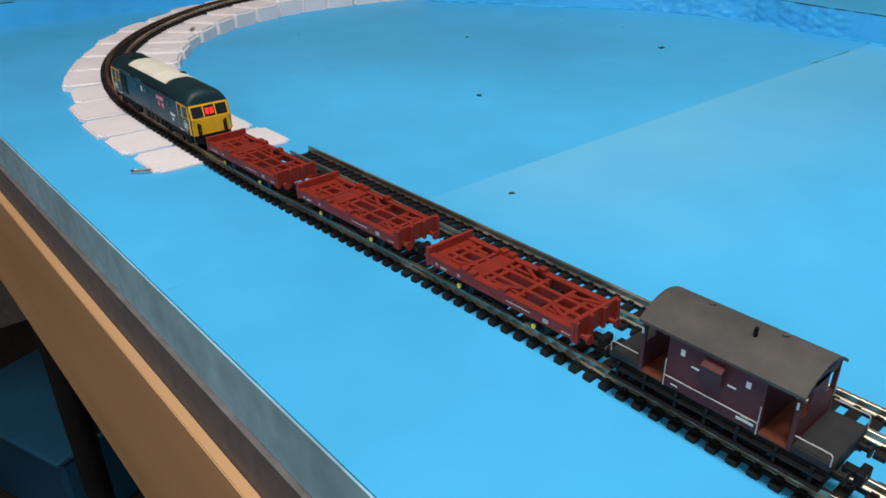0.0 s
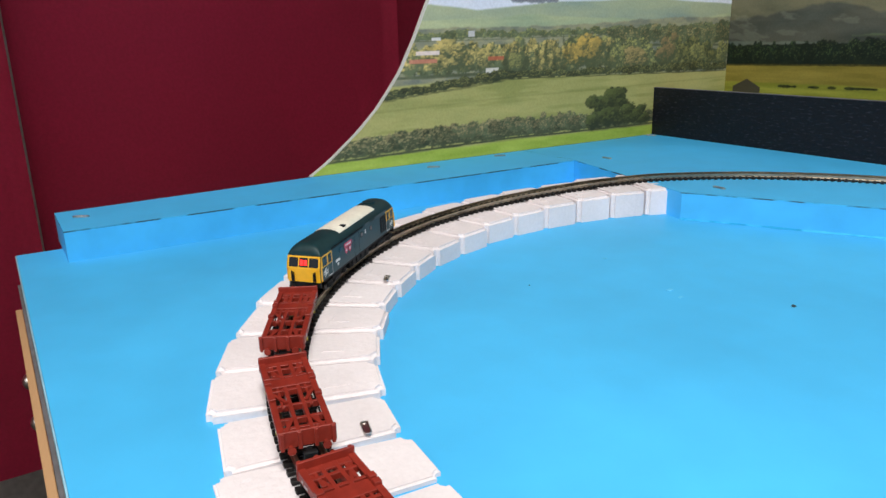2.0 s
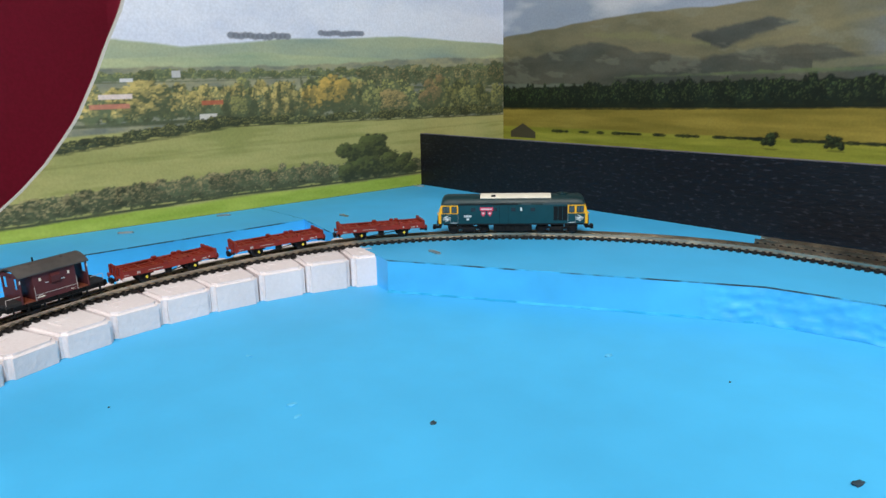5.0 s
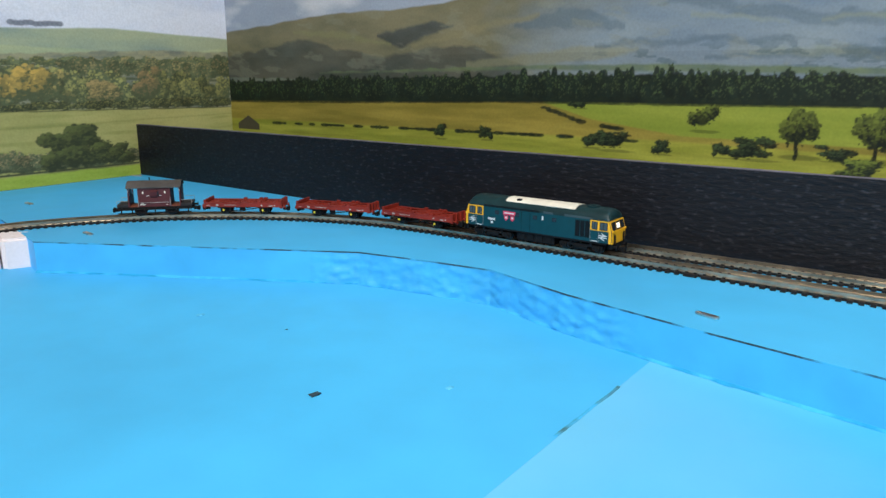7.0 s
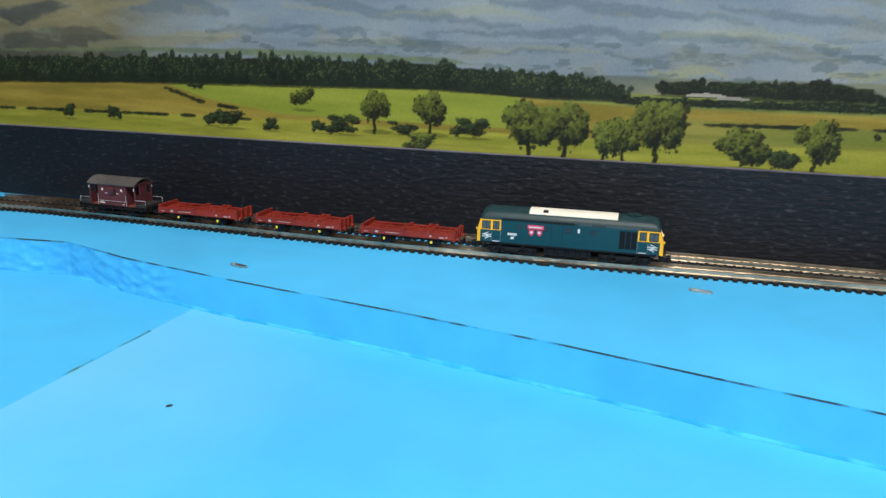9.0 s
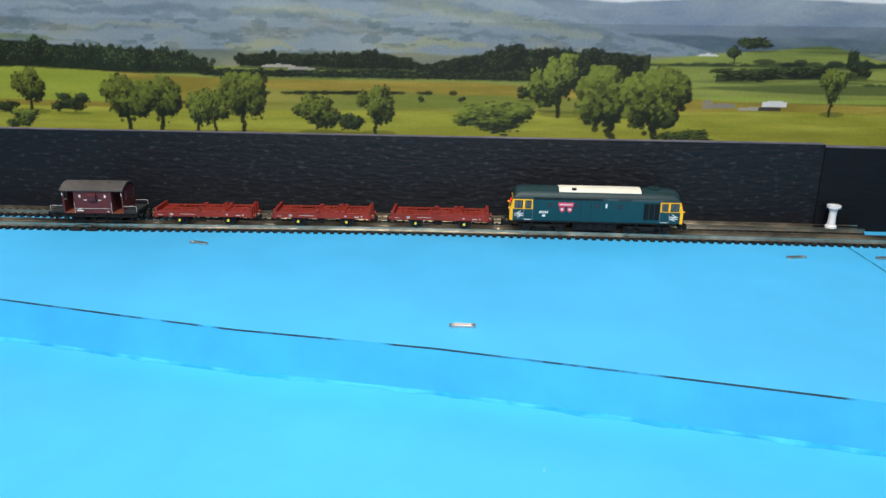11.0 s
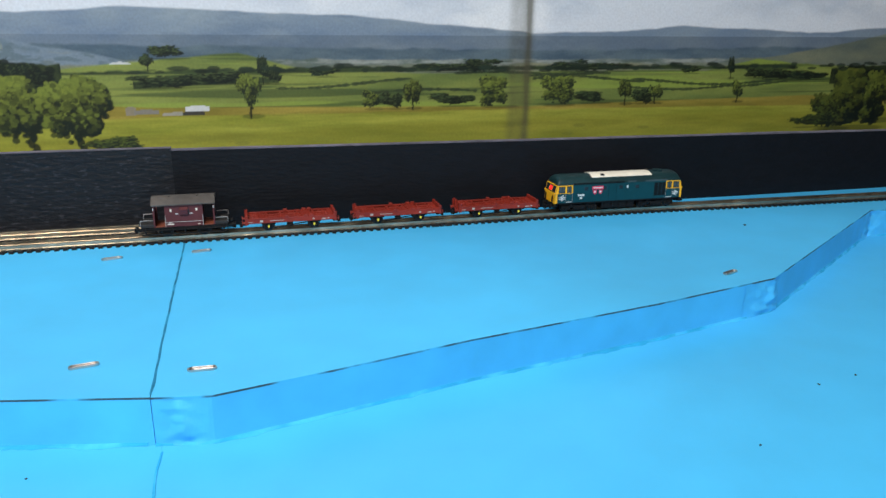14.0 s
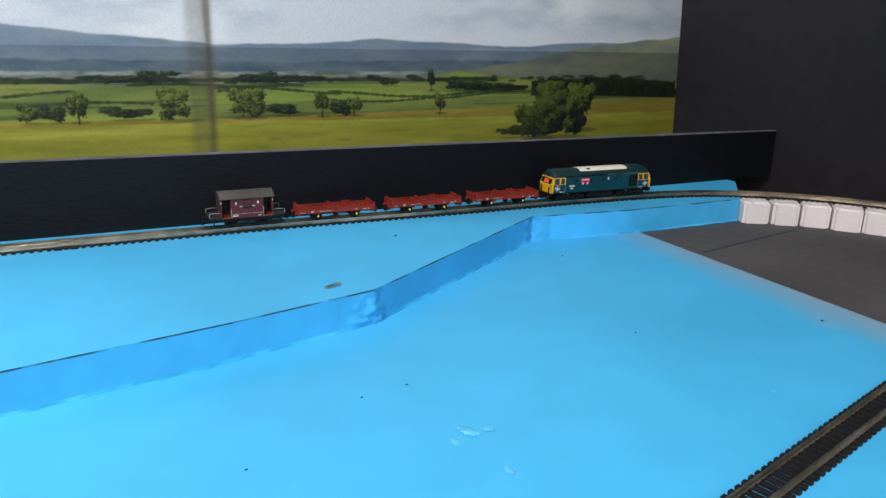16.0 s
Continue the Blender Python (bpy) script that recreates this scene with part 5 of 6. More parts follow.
    for w in (1, -1):                        # both long sides
        y0, y1 = (9.4, 9.55) if w > 0 else (-9.55, -9.4)
        part("radiator_grille", boxes((27.4, 36.4, y0, y1, 9.0, 18.0)), M_GRILLE, lo, "large dark radiator grille")
        for x in (30.3, 33.3):
            part("grille_bar", boxes((x, x + 0.25, y0 * 1.004, y1 * 1.006, 9.0, 18.0)), M_LBLUE, lo)
        bm = bmesh.new()
        for i in range(40):
            box(bm, -36.5 + i * 1.0, -35.75 + i * 1.0, *sorted((w * 8.9, w * 9.36)), 18.9, 20.1)
        part("cantrail_grille", bm, M_GRILLE, lo)
        for x0, x1 in ((6, 12.5), (20, 38)):
            part("cantrail_panel", boxes((x0, x1, *sorted((w * 8.8, w * 9.36)), 19.0, 20.1)), material("grey_cantrail", (0.045, 0.075, 0.085), 0.5, spec=0.3), lo)
        for x in (-26.5, -12.2, 0.5, 13.5):
            part("body_window", boxes((x - 1.4, x + 1.4, y0, y1, 15.0, 17.2), bev=0.1), M_GLASS, lo)
        part("lamp_bracket", boxes((5.2, 6.3, y0, y1 * 1.01, 15.2, 17.4)), M_WHITE, lo)
        part("nameplate", boxes((-22.0, -13.2, y0 * 1.008, y1 * 1.008, 15.4, 17.6), bev=0.05), M_PINK, lo, "red nameplate")
        part("name_bar", boxes((-21.2, -14.0, y0 * 1.012, y1 * 1.012, 16.2, 16.8)), M_WHITE, lo)
        for x in (-19.8, -15.4):
            bm = bmesh.new()
            yo = sorted((w * 9.4, w * 9.56))
            pl = [(x - 1.4, 14.9), (x + 1.4, 14.9), (x + 1.4, 13.2), (x, 11.9), (x - 1.4, 13.2)]
            hexa(bm, [(a * MM, yo[0] * MM, b * MM) for a, b in pl], [(a * MM, yo[1] * MM, b * MM) for a, b in pl])
            part("crest", bm, M_PINK, lo, "red shield crest")
            bm = bmesh.new()
            box(bm, x - 0.7, x + 0.7, *sorted((w * 9.56, w * 9.6)), 13.3, 14.3)
            part("crest_mark", bm, M_WHITE, lo)
        bm = bmesh.new()
        for i in range(5):
            box(bm, -32.9 + i * 1.05, -32.1 + i * 1.05, *sorted((w * 9.42, w * 9.52)), 11.3, 12.6)
        part("number_bar", bm, M_WHITE, lo)
        bm = bmesh.new()
        box(bm, -31.2, -29.4, *sorted((w * 9.42, w * 9.52)), 9.4, 10.6)
        part("depot_mark", bm, M_WHITE, lo)
        for x in (-9.0, -3.0):
            part("door_seam", boxes((x, x + 0.18, *sorted((w * 9.38, w * 9.44)), 7, 18.5)), M_GRILLE, lo)
        part("sill", boxes((-47, 47, *sorted((w * 8.4, w * 9.15)), 6.2, 7.2)), M_DARK, lo)
    # underframe, tank and bogies
    bm = boxes((-13, 13, -7.6, 7.6, 1.4, 7.1), bev=0.4)
    for x in (-9, -3, 3, 9):
        box(bm, x - 2, x + 2, -8.3, 8.3, 2.0, 6.0, 0.3)
    part("fuel_tank", bm, M_DARK, lo)
    for c in (-30.5, 30.5):
        bg = thing("bogie", Matrix.Translation((c * MM, 0, 0)))
        bg.parent = lo
        bm = bmesh.new()
        for w in (1, -1):
            yy = sorted((w * 6.6, w * 8.0))
            box(bm, -13.5, 13.5, yy[0], yy[1], 3.6, 5.4, 0.2)
            for q in (-6.5, 6.5):
                box(bm, q - 1.0, q + 1.0, *sorted((w * 6.8, w * 8.2)), 4.6, 6.6, 0.2)
            for x in (-10.5, 10.5):
                box(bm, x - 1.6, x + 1.6, *sorted((w * 6.6, w * 8.5)), 1.8, 4.6, 0.2)
                rod(bm, (x, w * 8.3, 3.3), (x, w * 8.9, 3.3), 1.0, 10)
                for q in (-2.6, 2.6):
                    rod(bm, (x + q, w * 7.6, 2.4), (x + q, w * 7.6, 5.0), 0.8, 8)
            box(bm, -4.5, 4.5, *sorted((w * 6.8, w * 8.4)), 2.2, 4.4, 0.3)
            box(bm, -6.5, 6.5, *sorted((w * 6.9, w * 7.8)), 1.4, 2.2, 0.2)
        part("bogie_frame", bm, M_DARK, bg)
        for x in (-10.5, 10.5):
            bm = bmesh.new()
            for w in (1, -1):
                rod(bm, (x, w * 4.2, 3.5), (x, w * 5.6, 3.5), 3.5, 20)
            rod(bm, (x, -5, 3.5), (x, 5, 3.5), 0.7)
            part("wheelset", bm, M_WHEEL, bg, smooth=40)
    for ob in lo.children_recursive:         # true height over the rails
        if ob.type == "MESH" and not ob.parent.name.startswith("bogie"):
            ob.data.transform(Matrix.Diagonal((1.0, 1, 1.07, 1)))
    return lo


def proportion(ob, along, up):
    """Brings the parts of a vehicle to their true length and height."""
    for q in ob.children_recursive:
        if q.type == "MESH":
            q.data.transform(Matrix.Diagonal((along, 1, up, 1)))


def flat_wagon():
    wg = thing("flat_wagon")
    tagged(wg, "open red-brown skeletal flat wagon with raised ends", "wagon", "red flat wagons")
    L = 28.7
    for w in (1, -1):
        bm = boxes((-L, L, *sorted((w * 7.6, w * 9.0)), 5.6, 8.6), bev=0.15)
        box(bm, -L, L, *sorted((w * 6.9, w * 9.1)), 8.2, 8.8, 0.1)
        sill = part("side_sill", bm, M_BAUX, wg)
        for x in (9.5, 13.0, -3.0):
            part("bracket", boxes((x - 1.3, x + 1.3, *sorted((w * 6.8, w * 9.2)), 8.6, 9.9), bev=0.15), M_BAUX, wg)
        bm = bmesh.new()
        yo = sorted((w * 9.0, w * 9.08))
        for x0, x1, z0, z1 in ((-14, -5, 6.9, 7.2), (-20.5, -18.5, 6.4, 7.6), (14, 15.2, 6.5, 7.4), (20, 22.8, 6.3, 6.9), (24.0, 25.0, 6.5, 7.2), (-28, -25.0, 6.5, 6.8)):
            box(bm, x0, x1, yo[0], yo[1], z0, z1)
        part("lettering_bar", bm, M_DULL, sill)
        part("centre_sill", boxes((-L, L, *sorted((w * 1.6, w * 3.0)), 5.4, 8.3), bev=0.1), M_BAUX, wg)
        bm = bmesh.new()
        for x0, x1, ya, yb in ((-27.5, -16.5, 7.4, 3.2), (27.5, 16.5, 7.4, 3.2), (-5, 3, 3.2, 7.4)):
            c = [(x0, w * ya - 0.7, 7.9), (x1, w * yb - 0.7, 7.9), (x1, w * yb + 0.7, 7.9), (x0, w * ya + 0.7, 7.9)]
            plate(bm, c, 0.6)
        part("diagonal", bm, M_BAUX, wg)
        part("floor_plank", boxes((-L + 1, -16, *sorted((w * 4.3, w * 5.6)), 7.2, 8.1), (-8, 9, *sorted((w * 4.4, w * 5.4)), 7.2, 8.1),
                                  (17, L - 1, *sorted((w * 4.3, w * 5.6)), 7.2, 8.1), bev=0.1), M_BAUX, wg)
        # axle guards, springs, brake gear
        for x in (-15, 15):
            bm = bmesh.new()
            box(bm, x - 2.4, x + 2.4, *sorted((w * 6.6, w * 7.5)), 1.6, 5.8, 0.3)
            box(bm, x - 1.4, x + 1.4, *sorted((w * 7.4, w * 8.3)), 2.4, 4.8, 0.2)
            box(bm, x - 4.6, x + 4.6, *sorted((w * 7.3, w * 8.0)), 4.7, 5.4, 0.1)
            guard = part("axle_guard", bm, M_DARK, wg)
            bm = bmesh.new()
            rod(bm, (x, w * 8.2, 3.4), (x, w * 8.75, 3.4), 0.75, 12)
            part("axle_cap", bm, M_HUB, guard, "yellow axle cap")
        bm = bmesh.new()
        rod(bm, (-11, w * 7.8, 2.4), (10, w * 7.8, 4.8), 0.35, 6)
        box(bm, -3, 1, *sorted((w * 5.6, w * 7.4)), 2.6, 5.4, 0.2)
        part("brake_lever", bm, M_DARK, wg)
    for x in (-22.0, -16, -6.5, 5.0, 15.5, 22.0):
        part("cross_member", boxes((x - 0.7, x + 0.7, -7.7, 7.7, 6.2, 8.25), bev=0.1), M_BAUX, wg)
    for x0, x1, z1 in ((7.2, 13.6, 8.5), (-28.2, -25, 8.2), (25, 28.2, 8.2)):
        part("bolster", boxes((x0, x1, -7.7, 7.7, 7.4, z1), bev=0.15), M_BAUX, wg)
    for d in (1, -1):
        a, b = sorted((d * 28.0, d * 29.1))
        bm = boxes((a, b, -9.2, 9.2, 5.2, 10.8), bev=0.2)
        for y in (-8.2, -2.6, 2.6, 8.2):
            a2, b2 = sorted((d * 28.9, d * 30.0))
            box(bm, a2, b2, y - 0.6, y + 0.6, 4.8, 10.6, 0.1)
        part("end_board", bm, M_BAUX, wg, "raised red end board")
        for y in (-5.6, 5.6):
            bm = bmesh.new()
            rod(bm, (d * 28.8, y, 5.6), (d * 31.4, y, 5.6), 0.7, 8)
            rod(bm, (d * 31.4, y, 5.6), (d * 31.9, y, 5.6), 1.4, 12)
            part("buffer", bm, M_BAUX, wg)
        coupler(wg, d * 28.5, d)
    proportion(wg, 0.965, 1.05)
    for x in (-15, 15):
        wheelset(wg, x * 0.965)
    return wg


def brake_van():
    bv = thing("brake_van")
    tagged(bv, "maroon goods brake van with grey roof and white handrails", "brake van")
    # underframe with footboards
    bm = boxes((-28, 28, -8.0, 8.0, 4.2, 6.4), bev=0.2)
    part("underframe", bm, M_DARK, bv)
    for w in (1, -1):
        part("footboard", boxes((-27.5, 27.5, *sorted((w * 7.8, w * 9.6)), 2.2, 2.7), (-27.5, 27.5, *sorted((w * 7.8, w * 9.2)), 4.5, 4.9), bev=0.08), M_DARK, bv)
        for x in (-25, -17, -8, 0, 8, 17, 25):
            part("footboard_hanger", boxes((x - 0.4, x + 0.4, *sorted((w * 8.2, w * 9.1)), 2.2, 6.2)), M_DARK, bv)
        for x in (-12, 12):
            bm = boxes((x - 2.6, x + 2.6, *sorted((w * 6.6, w * 7.7)), 1.5, 5.6), (x - 5, x + 5, *sorted((w * 7.2, w * 7.9)), 4.4, 5.2), bev=0.2)
            part("axle_guard", bm, M_DARK, bv)
    # end platforms
    for d in (1, -1):
        a, b = sorted((d * 19.6, d * 28.2))
        part("platform", boxes((a, b, -8.3, 8.3, 6.4, 8.3), bev=0.25), M_CONC, bv, "dark grey end platform")
        for y in (-5.8, 5.8):
            bm = bmesh.new()
            rod(bm, (d * 28, y, 5.2), (d * 30.4, y, 5.2), 0.7, 8)
            rod(bm, (d * 30.4, y, 5.2), (d * 30.9, y, 5.2), 1.5, 12)
            part("buffer", bm, M_DARK, bv)
        coupler(bv, d * 28.0, d)
        for w in (1, -1):
            bm = bmesh.new()
            p = [(d * 20.0, w * 8.5, 10.6), (d * 27.6, w * 8.5, 10.6), (d * 28.0, w * 8.5, 10.2), (d * 28.0, w * 8.5, 8.0)]
            for a, b in zip(p, p[1:]):
                rod(bm, a, b, 0.16, 6)
            part("handrail", bm, M_DULL, bv, "white handrail")
    # cabin
    for w in (1, -1):
        bm = boxes((-12.2, 12.2, *sorted((w * 7.6, w * 8.3)), 6.4, 19.6), bev=0.1)
        sd = part("side_wall", bm, M_VAN, bv)
        bm = bmesh.new()
        o, i2 = w * 10.2, w * 8.3
        pl = [(-2.6, i2, 12.6), (2.6, i2, 12.6), (2.6, i2, 17.6), (-2.6, i2, 17.6)]
        hexa(bm, [tuple(c * MM for c in p) for p in pl],
             [tuple(c * MM for c in p) for p in [(-2.6, o - w * 0.7, 13.4), (2.6, o - w * 0.7, 13.4), (2.6, o, 16.4), (-2.6, o, 16.4)]])
        part("lookout", bm, M_VAN, sd, "projecting side lookout")
        bm = boxes((2.7, 3.4, *sorted((w * 8.3, w * 8.45)), 13.2, 16.4), bev=0.05)
        part("lookout_window", bm, M_GLASS, sd)
        for x in (-8.2, 8.2):
            part("side_mark", boxes((x - 0.55, x + 0.55, *sorted((w * 8.3, w * 8.4)), 15.2, 16.6)), M_CREAM, sd)
        for x in (-4.6, 4.6):
            part("side_handle", boxes((x - 1.0, x + 1.0, *sorted((w * 8.3, w * 8.5)), 13.6, 13.95)), M_WHITE, sd)
        part("number_bar", boxes((-11, -6.8, *sorted((w * 8.3, w * 8.4)), 7.6, 8.2), (-10, -8, *sorted((w * 8.3, w * 8.4)), 8.6, 8.9), (8.4, 10.2, *sorted((w * 8.3, w * 8.4)), 7.3, 7.6)), M_CREAM, sd)
        bm = bmesh.new()
        for x in (-12.0, 12.0):
            rod(bm, (x, w * 8.75, 6.6), (x, w * 8.75, 13.0), 0.17, 6)
        rod(bm, (-12.0, w * 8.75, 9.2), (12.0, w * 8.75, 9.2), 0.15, 6)
        part("side_rail", bm, M_DULL, bv, "white rail along the side")
        for x in (-19.2, 19.2):
            part("corner_post", boxes((x - 0.5, x + 0.5, *sorted((w * 7.4, w * 8.3)), 6.4, 19.6), bev=0.08), M_VAN, bv)
            bm = bmesh.new()
            rod(bm, (x, w * 8.7, 16.2), (x, w * 8.9, 17.6), 0.3, 6)
            part("lamp_iron", bm, M_WHITE, bv)
    for d in (1, -1):
        a, b = sorted((d * 11.6, d * 12.2))
        part("cabin_end", boxes((a, b, -7.6, 7.6, 6.4, 19.6)), M_VAN, bv)
        a, b = sorted((d * 12.2, d * 19.4))
        part("veranda_floor", boxes((a, b, -8.1, 8.1, 6.4, 6.9)), M_FLOORB, bv, "red-brown veranda floor")
        a, b = sorted((d * 18.9, d * 19.6))
        bm = boxes((a, b, -7.5, 7.5, 6.9, 13.2), (a, b, -3.4, 3.4, 13.2, 19.6), (a, b, -7.5, 7.5, 18.4, 20.4), bev=0.08)
        part("veranda_end", bm, M_VAN, bv)
    # roof
    bm = bmesh.new()
    secs = []
    for x in (-20.4, 20.4):
        up = [(x, 9.3 * (1 - i / 7), 19.4 + 3.5 * (1 - (1 - i / 7) ** 2)) for i in range(15)]
        secs.append(up + [(x, y, z - 0.6) for _, y, z in up[::-1]])
    loft(bm, secs)
    part("roof", bm, M_VROOF, bv, "weathered dark grey arched roof", smooth=35)
    bm = bmesh.new()
    rod(bm, (-4.5, 2.2, 22.4), (-4.5, 2.2, 24.6), 0.5, 8)
    part("stove_pipe", bm, M_DARK, bv)
    for x in (-9, 9):
        bm = bmesh.new()
        rod(bm, (x, -2.4, 22.3), (x, -2.4, 23.1), 0.8, 8)
        part("roof_vent", bm, M_VROOF, bv)
    proportion(bv, 0.92, 1.10)
    for x in (-11, 11):
        wheelset(bv, x)
    return bv


loco = locomotive()
wagons = [flat_wagon()]
for _ in range(2):
    wagons.append(copy_thing(wagons[0], Matrix()))
van = brake_van()



# ---- small things ----
def rail_joiner(x, y, z, turn, size=11.5, label="bright metal track pin lying on the blue foam"):
    """A pressed metal link: a long oval with a rolled rim and a hollow middle."""
    bm = bmesh.new()
    half, wide, n = size / 2, 1.55, 8
    ring = [(half - wide + wide * math.cos(a), wide * math.sin(a)) for a in [-math.pi / 2 + math.pi * i / n for i in range(n + 1)]]
    ring += [(-half + wide + wide * math.cos(a), wide * math.sin(a)) for a in [math.pi / 2 + math.pi * i / n for i in range(n + 1)]]
    prof = [(1.0, 0.0), (1.04, 0.5), (1.0, 0.95), (0.82, 1.05), (0.66, 0.85), (0.60, 0.35)]
    rows = [[bm.verts.new((x * k ** 0.35 * MM, y * k * MM, z * MM)) for x, y in ring] for k, z in prof]
    for ra, rb in zip(rows, rows[1:]):
        for i in range(len(ring)):
            j = (i + 1) % len(ring)
            bm.faces.new((ra[i], ra[j], rb[j], rb[i]))
    bm.faces.new(rows[0][::-1])
    bm.faces.new(rows[-1])
    ob = link("metal_joiner", bm, M_STEEL, smooth=40)
    ob.matrix_basis = Matrix.Translation(v3(x, y, z) + Vector((0, 0, 0.1 * MM))) @ Matrix.Rotation(radians(turn), 4, "Z")
    tagged(ob, label, "metal joiner", "loose metal joiners")


for x, y, turn in ((-6.876, 2.892, 0), (-7.39, 1.66, 60), (-5.661, 2.646, -5), (-7.53, 4.07, 30), (-2.52, 3.272, -14), (-0.606, 3.621, -12), (0.650, 2.775, 2),
                   (2.116, 3.664, 12), (2.20, 2.50, 10), (2.576, 2.387, -2), (4.871, 2.817, 22), (2.518, 3.691, 10), (-7.288, -0.712, 60), (-7.49, 2.334, 70)):
    rail_joiner(x, y, UP, turn)
rail_joiner(-3.53, -0.787, 0.002, 52, 9.0, "bright metal joiner beside the foam ramp")
rail_joiner(-4.53, -0.30, bed(0.47), 165, 9.0, "small metal pin lying on white foam")
rail_joiner(-5.56, 0.31, bed(1.75), 145, 9.0, "small metal pin lying on white foam")
rail_joiner(-3.70, -0.385, bed(-0.45), -28, 9.0, "bright metal joiner lying on white foam")

# white bobbin beside the back track
bm = bmesh.new()
prof = [(0, 0), (3.4, 0), (3.4, 1.2), (2.5, 2.0), (2.2, 5), (2.2, 10.5), (2.6, 11.8), (4.0, 12.6), (4.0, 14.2), (2.0, 14.4), (2.0, 13.6), (0, 13.6)]
rings = [[bm.verts.new((r * math.cos(2 * math.pi * i / 24) * MM, r * math.sin(2 * math.pi * i / 24) * MM, z * MM)) for i in range(24)] for r, z in prof[1:-1]]
for a, b in zip(rings, rings[1:]):
    for i in range(24):
        bm.faces.new((a[i], a[(i + 1) % 24], b[(i + 1) % 24], b[i]))
bm.faces.new(rings[0][::-1])
bm.faces.new(rings[-1])
post = link("plastic_bobbin", bm, material("white_plastic", (0.72, 0.73, 0.75), 0.4, grain=0.03, bump=0.03), smooth=35)
post.matrix_basis = Matrix.Translation(v3(2.44, 4.085, UP) + Vector((0, 0, 4 * MM)))
tagged(post, "small white plastic bobbin standing on the back track", "bobbin")


# crumbs and scraps on the board
def crumb(x, y, z, size, mat, label, flat=0.5):
    bm = bmesh.new()
    bmesh.ops.create_icosphere(bm, subdivisions=2, radius=size * MM)
    for v in bm.verts:
        n = noise.noise(v.co * 900 + Vector((x * 9, y * 9, 0)))
        v.co *= 1 + 0.7 * n
        v.co.x *= 1.5
        v.co.z *= flat
    ob = link("crumb", bm, mat, smooth=60)
    ob.matrix_basis = Matrix.Translation(v3(x, y, z) + Vector((0, 0, size * flat * 0.5 * MM))) @ Matrix.Rotation(x * 7 + y * 3, 4, "Z")
    tagged(ob, label, "crumb", "crumbs on the board")


for x, y, sz in ((-4.466, 1.618, 1.0), (-3.433, 0.751, 1.2), (-3.44, 2.201, 1.6), (-2.202, 2.356, 0.8), (-3.992, 2.57, 0.6), (-2.52, 0.035, 0.9), (4.741, 2.072, 0.5), (4.933, 2.102, 0.5),
                 (6.46, 3.288, 0.7), (6.086, 2.165, 0.5), (7.026, 1.932, 0.7), (4.266, 1.778, 0.5), (2.25, 1.966, 0.8), (2.09, 2.142, 0.5), (1.769, 2.071, 0.4), (-5.3, 0.9, 0.5)):
    crumb(x, y, 0, sz, M_CUT, "tiny dark crumb on the blue board")
crumb(5.459, 3.509, UP, 0.9, M_CUT, "tiny dark crumb on the blue foam")
for x, y, sz in ((4.99, 1.70, 2.6), (5.06, 1.69, 1.8), (4.92, 1.67, 1.6), (4.97, 1.74, 1.2), (-4.43, 2.47, 1.6), (-5.40, 1.46, 1.0), (-4.89, 1.36, 1.4), (-4.80, 1.33, 1.0), (-3.12, 2.51, 1.2), (5.0, 1.45, 1.8),
                 (1.775, 2.03, 1.0), (0.9, 2.2, 0.8), (6.2, 1.5, 1.0)):
    crumb(x, y, 0, sz, M_PALE, "small scrap of blue foam stuck to the board", 0.3)


# torn stretches of the cut foam edge
def torn(points, seed, deep, label):
    bm = bmesh.new()
    rows = []
    path = []
    for a, b in zip(points, points[1:]):
        n = max(2, int(math.dist(a, b) / 0.011))
        path += [(a[0] + (b[0] - a[0]) * i / n, a[1] + (b[1] - a[1]) * i / n, (b[0] - a[0], b[1] - a[1])) for i in range(n)]
    for k, (x, y, d) in enumerate(path):
        ln = math.hypot(*d)
        ox, oy = d[1] / ln, -d[0] / ln
        fade = min(1, k / 12, (len(path) - 1 - k) / 12)
        row = []
        for j in range(15):
            z = 0.001 + (UP - 0.010) * j / 14
            q = noise.noise(Vector((x * 18, y * 18, z * 34 + seed))) + 0.6 * noise.noise(Vector((x * 55, y * 55, z * 80 + seed)))
            w = deep * max(0.05, 0.5 + q) * fade * (1.25 - 0.5 * j / 14) + 0.001
            row.append(bm.verts.new(v3(x + ox * w, y + oy * w, z)))
        rows.append(row)
    for a, b in zip(rows, rows[1:]):
        for j in range(14):
            bm.faces.new((a[j], a[j + 1], b[j + 1], b[j]))
    ob = link("torn_edge", bm, M_ROUGH, smooth=60)
    tagged(ob, label, "foam edge", kind="structure")


torn([(-4.42, 3.11), (-4.2, 3.235), (-3.84, 3.30), (-3.5, 3.345), (-3.06, 3.215), (-2.72, 3.152)], 3.0, 0.009, "torn ragged face of the blue foam edge")
torn([(2.435, 2.2345), (2.61, 2.205)], 9.0, 0.022, "ragged end of the blue foam sheet")
torn([(4.85, 2.672), (5.03, 2.715), (5.14, 2.79)], 21.0, 0.014, "blob of glue at the corner of the foam")
torn([(6.3, 3.54), (6.45, 3.635), (6.6, 3.62)], 27.0, 0.012, "blob of glue at the corner of the foam")


